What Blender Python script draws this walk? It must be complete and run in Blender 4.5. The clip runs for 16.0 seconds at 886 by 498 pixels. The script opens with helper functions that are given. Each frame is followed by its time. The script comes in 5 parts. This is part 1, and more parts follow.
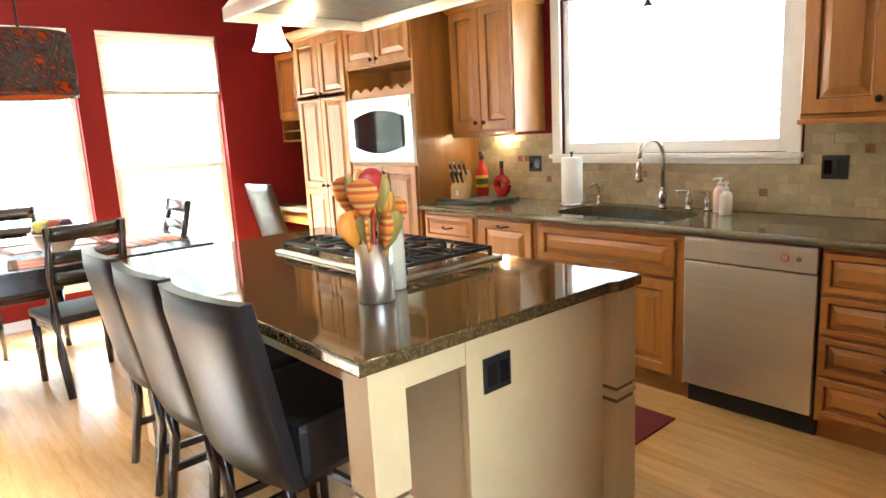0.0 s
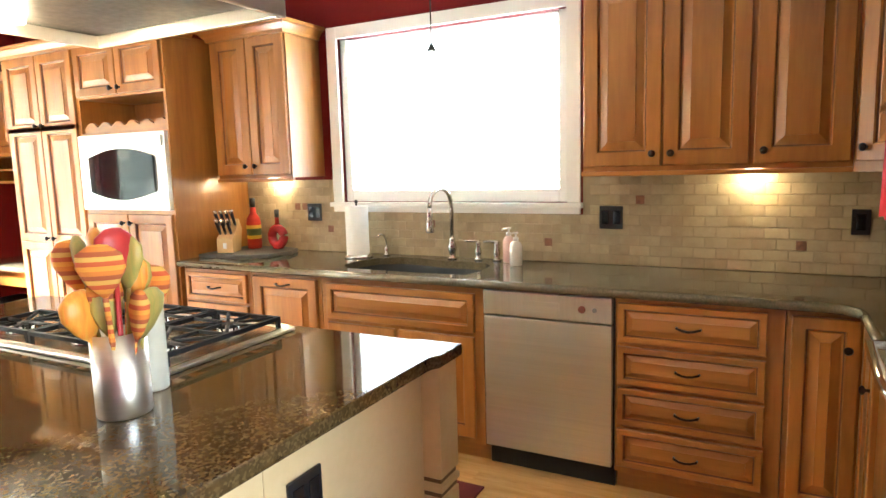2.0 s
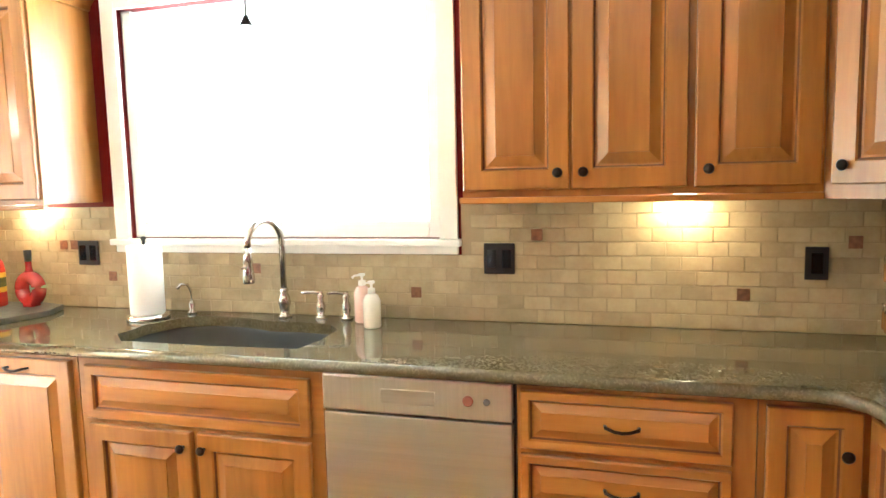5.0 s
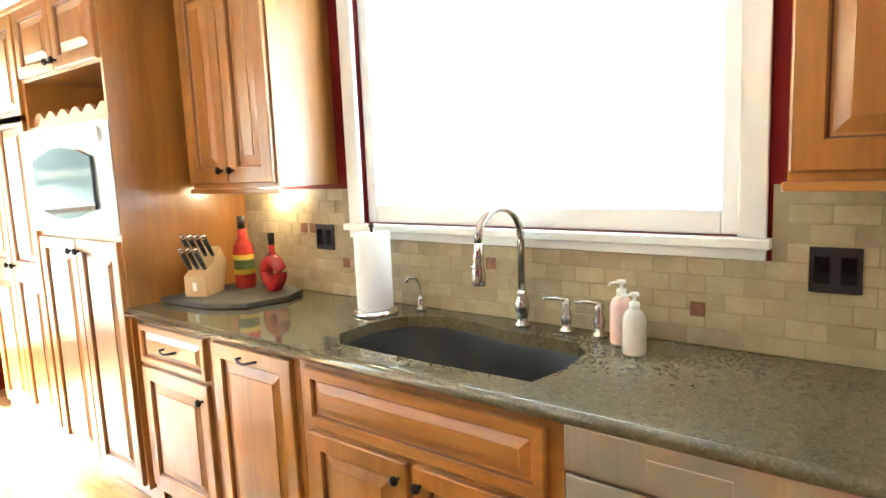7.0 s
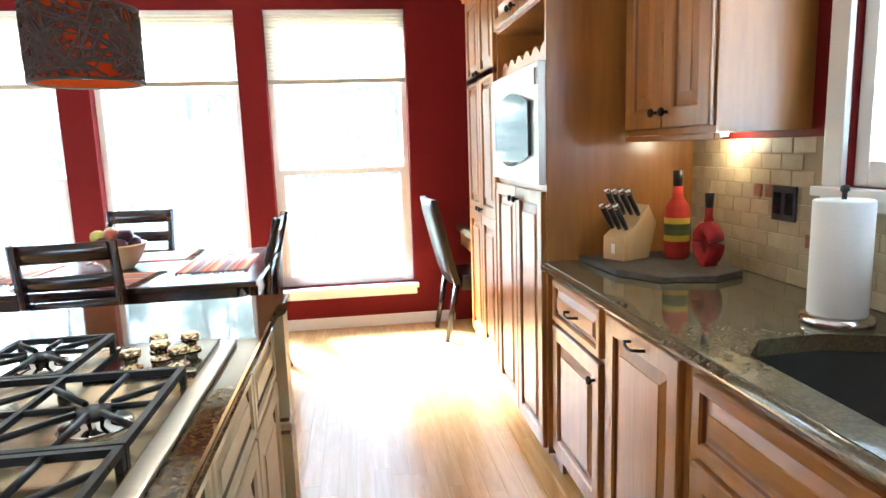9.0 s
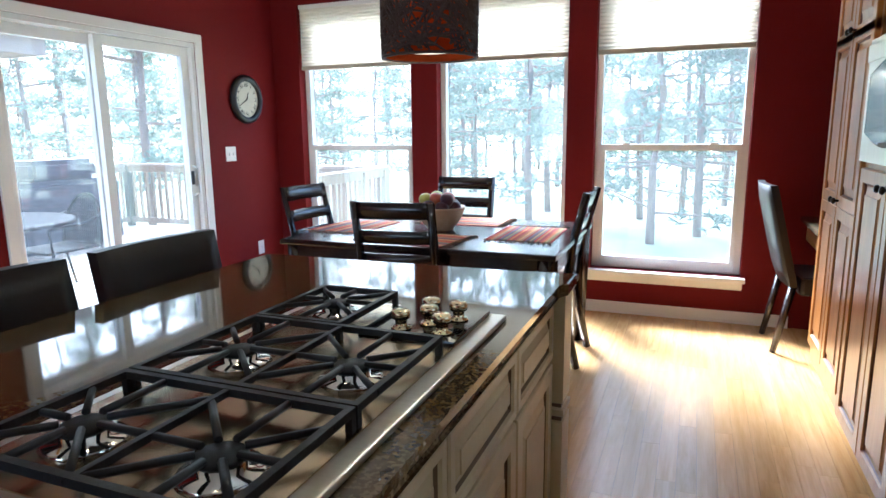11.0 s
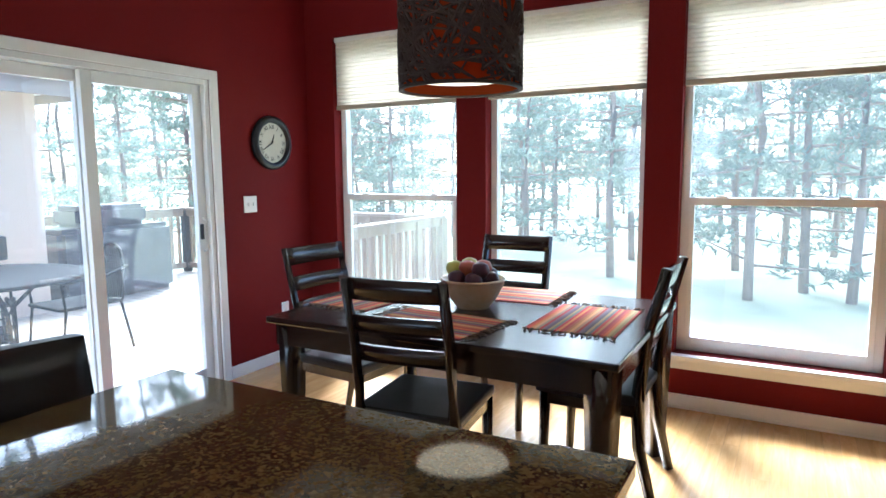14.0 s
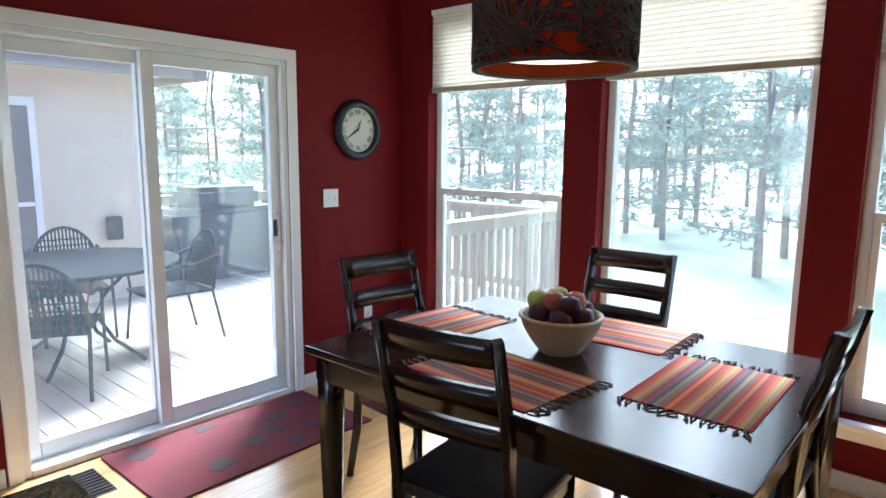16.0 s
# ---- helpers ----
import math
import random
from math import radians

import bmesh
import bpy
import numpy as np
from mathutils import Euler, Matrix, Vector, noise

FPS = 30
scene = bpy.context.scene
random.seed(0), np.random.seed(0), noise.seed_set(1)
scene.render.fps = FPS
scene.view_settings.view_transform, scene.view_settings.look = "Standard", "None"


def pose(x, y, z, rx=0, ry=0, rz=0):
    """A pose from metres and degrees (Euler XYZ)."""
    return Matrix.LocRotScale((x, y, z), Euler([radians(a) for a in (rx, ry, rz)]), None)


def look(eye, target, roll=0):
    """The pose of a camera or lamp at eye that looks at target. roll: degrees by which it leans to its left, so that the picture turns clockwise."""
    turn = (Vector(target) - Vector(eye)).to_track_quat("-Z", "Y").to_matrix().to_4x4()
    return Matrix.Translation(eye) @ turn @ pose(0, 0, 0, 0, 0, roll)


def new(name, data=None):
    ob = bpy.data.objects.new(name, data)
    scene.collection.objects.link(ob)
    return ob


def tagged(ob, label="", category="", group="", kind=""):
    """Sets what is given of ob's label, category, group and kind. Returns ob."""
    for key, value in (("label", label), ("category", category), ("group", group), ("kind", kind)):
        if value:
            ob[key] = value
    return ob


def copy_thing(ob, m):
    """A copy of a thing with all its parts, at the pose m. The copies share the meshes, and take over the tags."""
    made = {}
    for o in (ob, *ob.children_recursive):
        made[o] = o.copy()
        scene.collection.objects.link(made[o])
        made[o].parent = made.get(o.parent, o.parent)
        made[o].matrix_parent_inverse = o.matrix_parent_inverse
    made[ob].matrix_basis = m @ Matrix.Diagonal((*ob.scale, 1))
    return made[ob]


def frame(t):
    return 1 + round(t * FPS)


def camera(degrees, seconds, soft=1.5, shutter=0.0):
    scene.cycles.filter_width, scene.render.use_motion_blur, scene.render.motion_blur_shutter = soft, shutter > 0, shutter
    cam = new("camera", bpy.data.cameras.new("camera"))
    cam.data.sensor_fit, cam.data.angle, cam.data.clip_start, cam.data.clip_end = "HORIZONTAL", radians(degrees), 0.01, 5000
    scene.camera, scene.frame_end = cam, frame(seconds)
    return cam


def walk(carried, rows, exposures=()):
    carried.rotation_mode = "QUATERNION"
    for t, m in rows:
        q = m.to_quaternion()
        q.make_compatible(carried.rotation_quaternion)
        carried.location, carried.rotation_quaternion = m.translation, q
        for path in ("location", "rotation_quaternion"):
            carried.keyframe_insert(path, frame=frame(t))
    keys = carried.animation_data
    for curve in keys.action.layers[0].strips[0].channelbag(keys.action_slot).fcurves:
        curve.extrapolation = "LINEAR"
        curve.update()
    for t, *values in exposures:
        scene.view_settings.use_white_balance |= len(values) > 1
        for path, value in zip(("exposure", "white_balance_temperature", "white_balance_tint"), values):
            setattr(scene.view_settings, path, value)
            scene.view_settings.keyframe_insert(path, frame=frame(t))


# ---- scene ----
cam = camera(70.0, 16.0)
PATH = [
    (0, (-0.253, -0.217, 1.429), (1.035, 1.268, 1.060), -3.0),
    (0.5, (-0.143, -0.182, 1.438), (1.230, 1.232, 1.092), -3.2),
    (1, (-0.077, -0.104, 1.428), (1.415, 1.191, 1.116), -2.5),
    (1.5, (-0.061, 0.014, 1.423), (1.576, 1.129, 1.144), -1.5),
    (2, (-0.017, 0.119, 1.441), (1.739, 1.039, 1.178), -1.6),
    (2.5, (0.082, 0.205, 1.464), (1.922, 0.947, 1.206), -1.7),
    (3, (0.190, 0.247, 1.479), (2.080, 0.848, 1.221), -1.8),
    (5.5, (1.025, 0.512, 1.432), (2.942, 1.043, 1.229), -1.3),
    (6, (1.142, 0.626, 1.432), (3.014, 1.299, 1.223), -1.2),
    (6.5, (1.263, 0.668, 1.442), (3.023, 1.591, 1.211), -1.7),
    (7, (1.377, 0.648, 1.464), (2.934, 1.874, 1.191), -2.4),
    (7.5, (1.537, 0.735, 1.419), (2.842, 2.226, 1.146), -2.3),
    (8, (1.621, 0.789, 1.402), (2.628, 2.493, 1.116), -1.7),
    (8.5, (1.765, 0.860, 1.383), (2.394, 2.736, 1.086), -2.2),
    (9, (1.866, 0.901, 1.374), (2.127, 2.859, 1.057), -1.9),
    (9.5, (1.940, 0.959, 1.369), (1.859, 2.926, 1.015), -1.3),
    (10, (1.953, 1.018, 1.356), (1.585, 2.947, 0.977), -1.0),
    (12.5, (1.906, 1.224, 1.381), (1.009, 2.982, 1.060), -0.5),
    (13, (1.863, 1.431, 1.407), (0.960, 3.191, 1.115), -0.7),
    (13.5, (1.859, 1.732, 1.390), (0.919, 3.478, 1.135), -0.7),
    (14, (1.841, 1.960, 1.396), (0.874, 3.694, 1.157), -0.5),
    (14.5, (1.788, 2.182, 1.415), (0.784, 3.894, 1.172), -0.4),
    (15, (1.812, 2.379, 1.426), (0.721, 4.036, 1.174), -0.2),
    (15.5, (1.825, 2.511, 1.463), (0.625, 4.088, 1.188), -0.1),
    (16, (1.680, 2.614, 1.484), (0.383, 4.106, 1.181), 0.5),
]
EXPO = [(0, 4.8, 5700, 4), (3, 5.3, 5600, 5), (5.5, 5.75, 5500, -1), (7, 5.3, 5300, -2), (8, 4.85, 5200, -2), (9, 4.25, 4950, 3), (9.5, 3.6, 4750, 6), (10, 3.0, 4750, 7), (12.5, 2.85, 4950, 6), (16, 2.4, 4900, 5)]
walk(cam, [(t, look(eye, target, roll)) for t, eye, target, roll in PATH], EXPO)

# ---- light ----
world = bpy.data.worlds.new("sky_world")
scene.world = world
world.use_nodes = True
wn = world.node_tree.nodes
sky = wn.new("ShaderNodeTexSky")
sky.sky_type, sky.sun_disc = "NISHITA", False
sky.sun_elevation, sky.sun_rotation = radians(43.7), radians(324)
sky.air_density, sky.dust_density, sky.ozone_density = 1.0, 4.0, 0.6
world.node_tree.links.new(sky.outputs[0], wn["Background"].inputs[0])
wn["Background"].inputs[1].default_value = 0.15
sun = new("sun", bpy.data.lights.new("sun", "SUN"))
sun.data.energy, sun.data.angle, sun.data.color = 4.6, radians(20), (1.0, 0.96, 0.9)
sun.matrix_basis = look((-8, 11, 13), (0, 0, 0))


def area(name, eye, target, sx, sy, watts, col=(1, 1, 1)):
    d = bpy.data.lights.new(name, "AREA")
    d.shape, d.size, d.size_y, d.energy, d.color = "RECTANGLE", sx, sy, watts, col
    ob = new(name, d)
    ob.matrix_basis = look(eye, target)
    return ob


def spot_bulb(name, place, watts, col, r=0.03):
    d = bpy.data.lights.new(name, "POINT")
    d.energy, d.color, d.shadow_soft_size = watts, col, r
    ob = new(name, d)
    ob.location = place
    return ob


area("sink_window_daylight", (3.62, 1.78, 1.75), (0, 1.78, 1.4), 1.7, 1.3, 7.5, (0.97, 0.99, 1.0))
# Added fill from the unseen side, tuned to brighten the kitchen fronts.
area("great_room_daylight", (0.3, -3.62, 1.5), (0.6, 2, 1.2), 3.4, 2.2, 8, (1.0, 0.97, 0.92))

# ---- materials ----


def mat(name, c1, c2=None, rough=0.5, metal=0.0, scale=6.0, stretch=(1, 1, 1), bump=0.0, rand=0.0, fine=40.0, coords="Object", spec=0.5, coat=0.0, bands=0.0):
    m = bpy.data.materials.new(name)
    m.use_nodes = True
    nt = m.node_tree
    n, l = nt.nodes, nt.links
    b = n["Principled BSDF"]
    c2 = c2 or tuple(0.8 * v for v in c1)
    tc, mp = n.new("ShaderNodeTexCoord"), n.new("ShaderNodeMapping")
    mp.inputs["Scale"].default_value = stretch
    l.new(tc.outputs[coords], mp.inputs[0])
    a, f = n.new("ShaderNodeTexNoise"), n.new("ShaderNodeTexNoise")
    a.inputs["Scale"].default_value, a.inputs["Detail"].default_value = scale, 6
    f.inputs["Scale"].default_value, f.inputs["Detail"].default_value = fine, 4
    info = n.new("ShaderNodeObjectInfo")
    off = n.new("ShaderNodeVectorMath")
    off.operation = "MULTIPLY_ADD"
    comb = n.new("ShaderNodeCombineXYZ")
    for k in range(3):
        l.new(info.outputs["Random"], comb.inputs[k])
    off.inputs[1].default_value = (7.3 if rand else 0.0,) * 3
    l.new(comb.outputs[0], off.inputs[0])
    l.new(mp.outputs[0], off.inputs[2])
    l.new(off.outputs[0], a.inputs["Vector"])
    l.new(off.outputs[0], f.inputs["Vector"])
    add = n.new("ShaderNodeMath")
    add.operation = "MULTIPLY_ADD"
    add.inputs[1].default_value = 0.35
    l.new(f.outputs["Fac"], add.inputs[0])
    l.new(a.outputs["Fac"], add.inputs[2])
    rmp = n.new("ShaderNodeMapRange")
    rmp.inputs[1].default_value, rmp.inputs[2].default_value = 0.45, 0.9
    l.new(add.outputs[0], rmp.inputs[0])
    mx = n.new("ShaderNodeMix")
    mx.data_type = "RGBA"
    mx.inputs[6].default_value, mx.inputs[7].default_value = (*c1, 1), (*c2, 1)
    l.new(rmp.outputs[0], mx.inputs[0])
    out = mx.outputs[2]
    if rand:
        hs = n.new("ShaderNodeHueSaturation")
        mr = n.new("ShaderNodeMapRange")
        mr.inputs[3].default_value, mr.inputs[4].default_value = 1 - rand, 1 + rand
        l.new(info.outputs["Random"], mr.inputs[0])
        l.new(mr.outputs[0], hs.inputs["Value"])
        l.new(out, hs.inputs["Color"])
        out = hs.outputs[0]
    l.new(out, b.inputs["Base Color"])
    b.inputs["Roughness"].default_value, b.inputs["Metallic"].default_value = rough, metal
    b.inputs["Specular IOR Level"].default_value, b.inputs["Coat Weight"].default_value, b.inputs["Coat Roughness"].default_value = spec, coat, 0.2
    rr = n.new("ShaderNodeMapRange")
    rr.inputs[3].default_value, rr.inputs[4].default_value = max(0.02, rough * 0.85), min(1, rough * 1.2)
    l.new(f.outputs["Fac"], rr.inputs[0])
    l.new(rr.outputs[0], b.inputs["Roughness"])
    if bump:
        bp = n.new("ShaderNodeBump")
        bp.inputs["Strength"].default_value, bp.inputs["Distance"].default_value = bump, 0.004
        l.new(add.outputs[0], bp.inputs["Height"])
        l.new(bp.outputs[0], b.inputs["Normal"])
    return m


def shader_mix(name, kinds, fac, cols, rough=0.05):
    m = bpy.data.materials.new(name)
    m.use_nodes = True
    nt = m.node_tree
    nt.nodes.remove(nt.nodes["Principled BSDF"])
    made = []
    for k, c in zip(kinds, cols):
        s = nt.nodes.new(k)
        s.inputs["Color"].default_value = (*c, 1)
        if "Roughness" in s.inputs and k == "ShaderNodeBsdfGlossy":
            s.inputs["Roughness"].default_value = rough
        made.append(s)
    x = nt.nodes.new("ShaderNodeMixShader")
    x.inputs[0].default_value = fac
    nt.links.new(made[0].outputs[0], x.inputs[1])
    nt.links.new(made[1].outputs[0], x.inputs[2])
    nt.links.new(x.outputs[0], nt.nodes["Material Output"].inputs[0])
    return m


def glow(name, col, strength):
    m = mat(name, col, rough=0.4)
    b = m.node_tree.nodes["Principled BSDF"]
    b.inputs["Emission Color"].default_value, b.inputs["Emission Strength"].default_value = (*col, 1), strength
    return m


def stripes(name, cols, period, axis):
    m = mat(name, cols[0], rough=0.9, bump=0.5, fine=300)
    nt = m.node_tree
    n, l = nt.nodes, nt.links
    tc, sp = n.new("ShaderNodeTexCoord"), n.new("ShaderNodeSeparateXYZ")
    l.new(tc.outputs["Object"], sp.inputs[0])
    mu, fr, cr = n.new("ShaderNodeMath"), n.new("ShaderNodeMath"), n.new("ShaderNodeValToRGB")
    mu.operation, fr.operation = "MULTIPLY_ADD", "FRACT"
    mu.inputs[1].default_value, mu.inputs[2].default_value = 1 / period, 0.5
    l.new(sp.outputs[axis], mu.inputs[0])
    l.new(mu.outputs[0], fr.inputs[0])
    l.new(fr.outputs[0], cr.inputs[0])
    cr.color_ramp.interpolation = "CONSTANT"
    e = cr.color_ramp.elements
    while len(e) < len(cols):
        e.new(0.5)
    for k, c in enumerate(cols):
        e[k].position, e[k].color = k / len(cols), (*c, 1)
    l.new(cr.outputs[0], n["Principled BSDF"].inputs["Base Color"])
    return m


CHERRY = mat("cherry_wood", (0.44, 0.182, 0.033), (0.25, 0.094, 0.016), 0.34, scale=1.6, stretch=(5, 5, 0.5), fine=11, bump=0.02, rand=0.12, coat=0.5)
CHERRY_H = mat("cherry_wood_crosswise", (0.44, 0.182, 0.033), (0.25, 0.094, 0.016), 0.34, scale=1.6, stretch=(5, 0.5, 5), fine=11, bump=0.02, rand=0.1, coat=0.5)
GLAZE = mat("dark_glaze", (0.15, 0.05, 0.016), rough=0.4)
CREAM = mat("cream_paint", (0.56, 0.44, 0.25), (0.5, 0.385, 0.21), 0.45, scale=4, bump=0.03)
CREAM_GLAZE = mat("brown_glaze_line", (0.12, 0.07, 0.03), rough=0.5)
RED = mat("red_wall_paint", (0.145, 0.0062, 0.0058), (0.125, 0.0053, 0.005), 0.65, scale=2, fine=160, bump=0.12, spec=0.15)
CEIL = mat("ceiling_paint", (0.72, 0.69, 0.64), (0.68, 0.65, 0.6), 0.9, bump=0.1, fine=120)
PLAIN = mat("pale_wall_paint", (0.62, 0.57, 0.48), (0.58, 0.53, 0.45), 0.8, bump=0.08, fine=120)
PIER = mat("grey_painted_pier", (0.5, 0.52, 0.54), (0.46, 0.48, 0.5), 0.5, bump=0.05, fine=100)
WHITE = mat("white_trim_paint", (0.8, 0.79, 0.76), (0.76, 0.75, 0.72), 0.4, scale=3)
VINYL = mat("white_vinyl", (0.78, 0.78, 0.76), (0.74, 0.74, 0.72), 0.2)


def granite(name, a, b2, c):
    m = mat(name, a, b2, 0.05, scale=38, fine=150)
    nt = m.node_tree
    n, l = nt.nodes, nt.links
    bs = n["Principled BSDF"]
    prev = bs.inputs["Base Color"].links[0].from_socket
    v = n.new("ShaderNodeTexVoronoi")
    v.inputs["Scale"].default_value = 170
    tc = n.new("ShaderNodeTexCoord")
    l.new(tc.outputs["Object"], v.inputs["Vector"])
    cut = n.new("ShaderNodeMapRange")
    cut.inputs[1].default_value, cut.inputs[2].default_value = 0.55, 0.8
    sep = n.new("ShaderNodeSeparateColor")
    l.new(v.outputs["Color"], sep.inputs[0])
    l.new(sep.outputs[0], cut.inputs[0])
    mx = n.new("ShaderNodeMix")
    mx.data_type = "RGBA"
    mx.inputs[7].default_value = (*c, 1)
    l.new(cut.outputs[0], mx.inputs[0])
    l.new(prev, mx.inputs[6])
    l.new(mx.outputs[2], bs.inputs["Base Color"])
    return m


GRANITE = granite("brown_granite", (0.082, 0.053, 0.021), (0.042, 0.026, 0.011), (0.108, 0.073, 0.031))
STONE = granite("green_brown_stone", (0.125, 0.103, 0.06), (0.088, 0.072, 0.042), (0.138, 0.115, 0.068))
TILE = mat("tumbled_stone_tile", (0.42, 0.335, 0.2), (0.33, 0.255, 0.145), 0.5, scale=14, fine=70, bump=0.25, rand=0.12)
GROUT = mat("grout", (0.36, 0.29, 0.175), (0.3, 0.24, 0.145), 0.9, fine=200, bump=0.2)
ACCENT = mat("copper_accent_tile", (0.3, 0.15, 0.09), (0.16, 0.085, 0.06), 0.3, metal=0.6, scale=60)
STEEL = mat("brushed_steel", (0.7, 0.67, 0.62), (0.63, 0.6, 0.55), 0.34, metal=1.0, scale=2, stretch=(1, 60, 1), fine=30)
STEEL_V = mat("brushed_steel_upright", (0.7, 0.67, 0.62), (0.63, 0.6, 0.55), 0.36, metal=1.0, scale=2, stretch=(1, 1, 60), fine=30)
CHROME = mat("polished_chrome", (0.75, 0.74, 0.72), (0.7, 0.69, 0.67), 0.1, metal=1.0)
NICKEL = mat("brushed_nickel", (0.6, 0.57, 0.53), (0.55, 0.52, 0.48), 0.22, metal=1.0)
# Chrome of the cooktop knobs, with the hood lamps' golden reflection in its colour.
KNOBMETAL = mat("warm_tinted_chrome", (0.78, 0.64, 0.4), (0.7, 0.56, 0.33), 0.1, metal=1.0)
BRONZE = mat("oil_rubbed_bronze", (0.04, 0.028, 0.02), (0.02, 0.014, 0.01), 0.35, metal=0.8)
BLACK = mat("black_plastic", (0.012, 0.012, 0.013), (0.008, 0.008, 0.009), 0.35)
IRON = mat("cast_iron", (0.016, 0.016, 0.018), (0.009, 0.009, 0.010), 0.5, bump=0.2, fine=200, spec=0.3)
BLACKGLASS = mat("black_glass", (0.01, 0.01, 0.012), (0.008, 0.008, 0.01), 0.06)
SINK = mat("dark_composite", (0.018, 0.019, 0.021), (0.012, 0.0125, 0.014), 0.45, fine=200, bump=0.1)
OAK = mat("honey_oak_plank", (0.60, 0.365, 0.145), (0.47, 0.262, 0.088), 0.24, scale=4, stretch=(9, 0.7, 9), fine=16, bump=0.03, rand=0.12, coat=0.35)
ESPRESSO = mat("espresso_wood", (0.022, 0.011, 0.008), (0.012, 0.006, 0.005), 0.2, scale=4, stretch=(6, 6, 1), bump=0.04, coat=0.3)
LEATHER = mat("dark_brown_leather", (0.016, 0.012, 0.012), (0.010, 0.008, 0.008), 0.36, scale=8, fine=180, bump=0.25, spec=0.3)
RUG = mat("red_woven_rug", (0.12, 0.006, 0.010), (0.09, 0.005, 0.008), 0.95, scale=5, fine=300, bump=0.6)
RUGDARK = mat("rug_leaf_figure", (0.04, 0.026, 0.024), (0.055, 0.018, 0.018), 0.95, fine=300, bump=0.6)
TOWEL = mat("red_cotton", (0.55, 0.02, 0.03), (0.42, 0.012, 0.02), 0.95, fine=260, bump=0.6)
PAPER = mat("paper_towel", (0.82, 0.81, 0.79), (0.76, 0.75, 0.73), 0.95, fine=180, bump=0.3)
CERAMIC = mat("cream_glazed_ceramic", (0.62, 0.5, 0.34), (0.52, 0.38, 0.22), 0.25, scale=9)
MAPLE = mat("pale_maple", (0.62, 0.42, 0.2), (0.5, 0.32, 0.14), 0.4, scale=4, stretch=(4, 4, 0.7))
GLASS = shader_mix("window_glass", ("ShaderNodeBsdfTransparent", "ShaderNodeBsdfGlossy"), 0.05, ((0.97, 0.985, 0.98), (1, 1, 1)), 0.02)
# Bluish translucent share added to the panes, a painted haze over the view.
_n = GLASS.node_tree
_haze, _mix = _n.nodes.new("ShaderNodeBsdfTranslucent"), _n.nodes.new("ShaderNodeMixShader")
_haze.inputs["Color"].default_value, _mix.inputs[0].default_value = (0.85, 0.92, 0.95, 1), 0.02
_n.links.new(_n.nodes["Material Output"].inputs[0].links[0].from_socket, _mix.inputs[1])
_n.links.new(_haze.outputs[0], _mix.inputs[2])
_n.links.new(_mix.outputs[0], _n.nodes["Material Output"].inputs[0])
SHADECLOTH = shader_mix("cellular_shade_cloth", ("ShaderNodeBsdfDiffuse", "ShaderNodeBsdfTranslucent"), 0.5, ((0.78, 0.75, 0.68), (0.78, 0.74, 0.66)))
SLAT = shader_mix("white_blind_slat", ("ShaderNodeBsdfDiffuse", "ShaderNodeBsdfTranslucent"), 0.55, ((0.85, 0.85, 0.84), (0.85, 0.85, 0.84)))
AMBER = shader_mix("amber_lining", ("ShaderNodeBsdfDiffuse", "ShaderNodeBsdfTranslucent"), 0.6, ((0.3, 0.05, 0.01), (0.3, 0.045, 0.008)))
FROST = glow("frosted_lamp_glass", (1.0, 0.9, 0.72), 0.2)
DIFFUSER = glow("lamp_diffuser", (1.0, 0.78, 0.48), 0.34)
PUCK = glow("lit_puck_lens", (1.0, 0.8, 0.5), 1.2)
DECK = mat("pale_deck_board", (0.36, 0.31, 0.25), (0.3, 0.255, 0.2), 0.7, scale=4, stretch=(0.6, 6, 6), bump=0.15, rand=0.08)
RAILWOOD = mat("weathered_rail_wood", (0.32, 0.25, 0.17), (0.26, 0.19, 0.125), 0.75, scale=4, stretch=(4, 4, 1), bump=0.1, rand=0.1)
STUCCO = mat("beige_stucco", (0.68, 0.57, 0.43), (0.62, 0.52, 0.385), 0.9, fine=90, bump=0.5)
METALBLACK = mat("black_patio_metal", (0.018, 0.018, 0.02), (0.012, 0.012, 0.013), 0.7, spec=0.05)
COVER = mat("grill_cover_cloth", (0.06, 0.06, 0.07), (0.04, 0.04, 0.05), 0.7, bump=0.5, fine=20)
LAWN = mat("dry_lawn", (0.38, 0.38, 0.25), (0.29, 0.31, 0.19), 0.95, scale=0.5, fine=30, bump=0.6)
BARK = mat("pine_bark", (0.3, 0.22, 0.175), (0.19, 0.14, 0.115), 0.95, scale=5, stretch=(2, 2, 0.5), bump=1.0)
NEEDLE = shader_mix("pine_needles", ("ShaderNodeBsdfDiffuse", "ShaderNodeBsdfTranslucent"), 0.5, ((0.17, 0.21, 0.17), (0.24, 0.29, 0.23)))

# ---- helpers ----
BASE = {}


def box(bm, x0, y0, z0, x1, y1, z1, bev=0.0, mi=0):
    r = bmesh.ops.create_cube(bm, size=1.0)
    for v in r["verts"]:
        v.co = Vector(((x0 + x1) / 2 + v.co.x * (x1 - x0), (y0 + y1) / 2 + v.co.y * (y1 - y0), (z0 + z1) / 2 + v.co.z * (z1 - z0)))
    fs = {f for v in r["verts"] for f in v.link_faces}
    for f in fs:
        f.material_index = mi
    if bev:
        bmesh.ops.bevel(bm, geom=list({e for v in r["verts"] for e in v.link_edges}), offset=bev, segments=2, affect="EDGES", profile=0.6)
    return bm


def boxes(*specs, bev=0.0):
    bm = bmesh.new()
    for s in specs:
        box(bm, *s, bev=bev)
    return bm


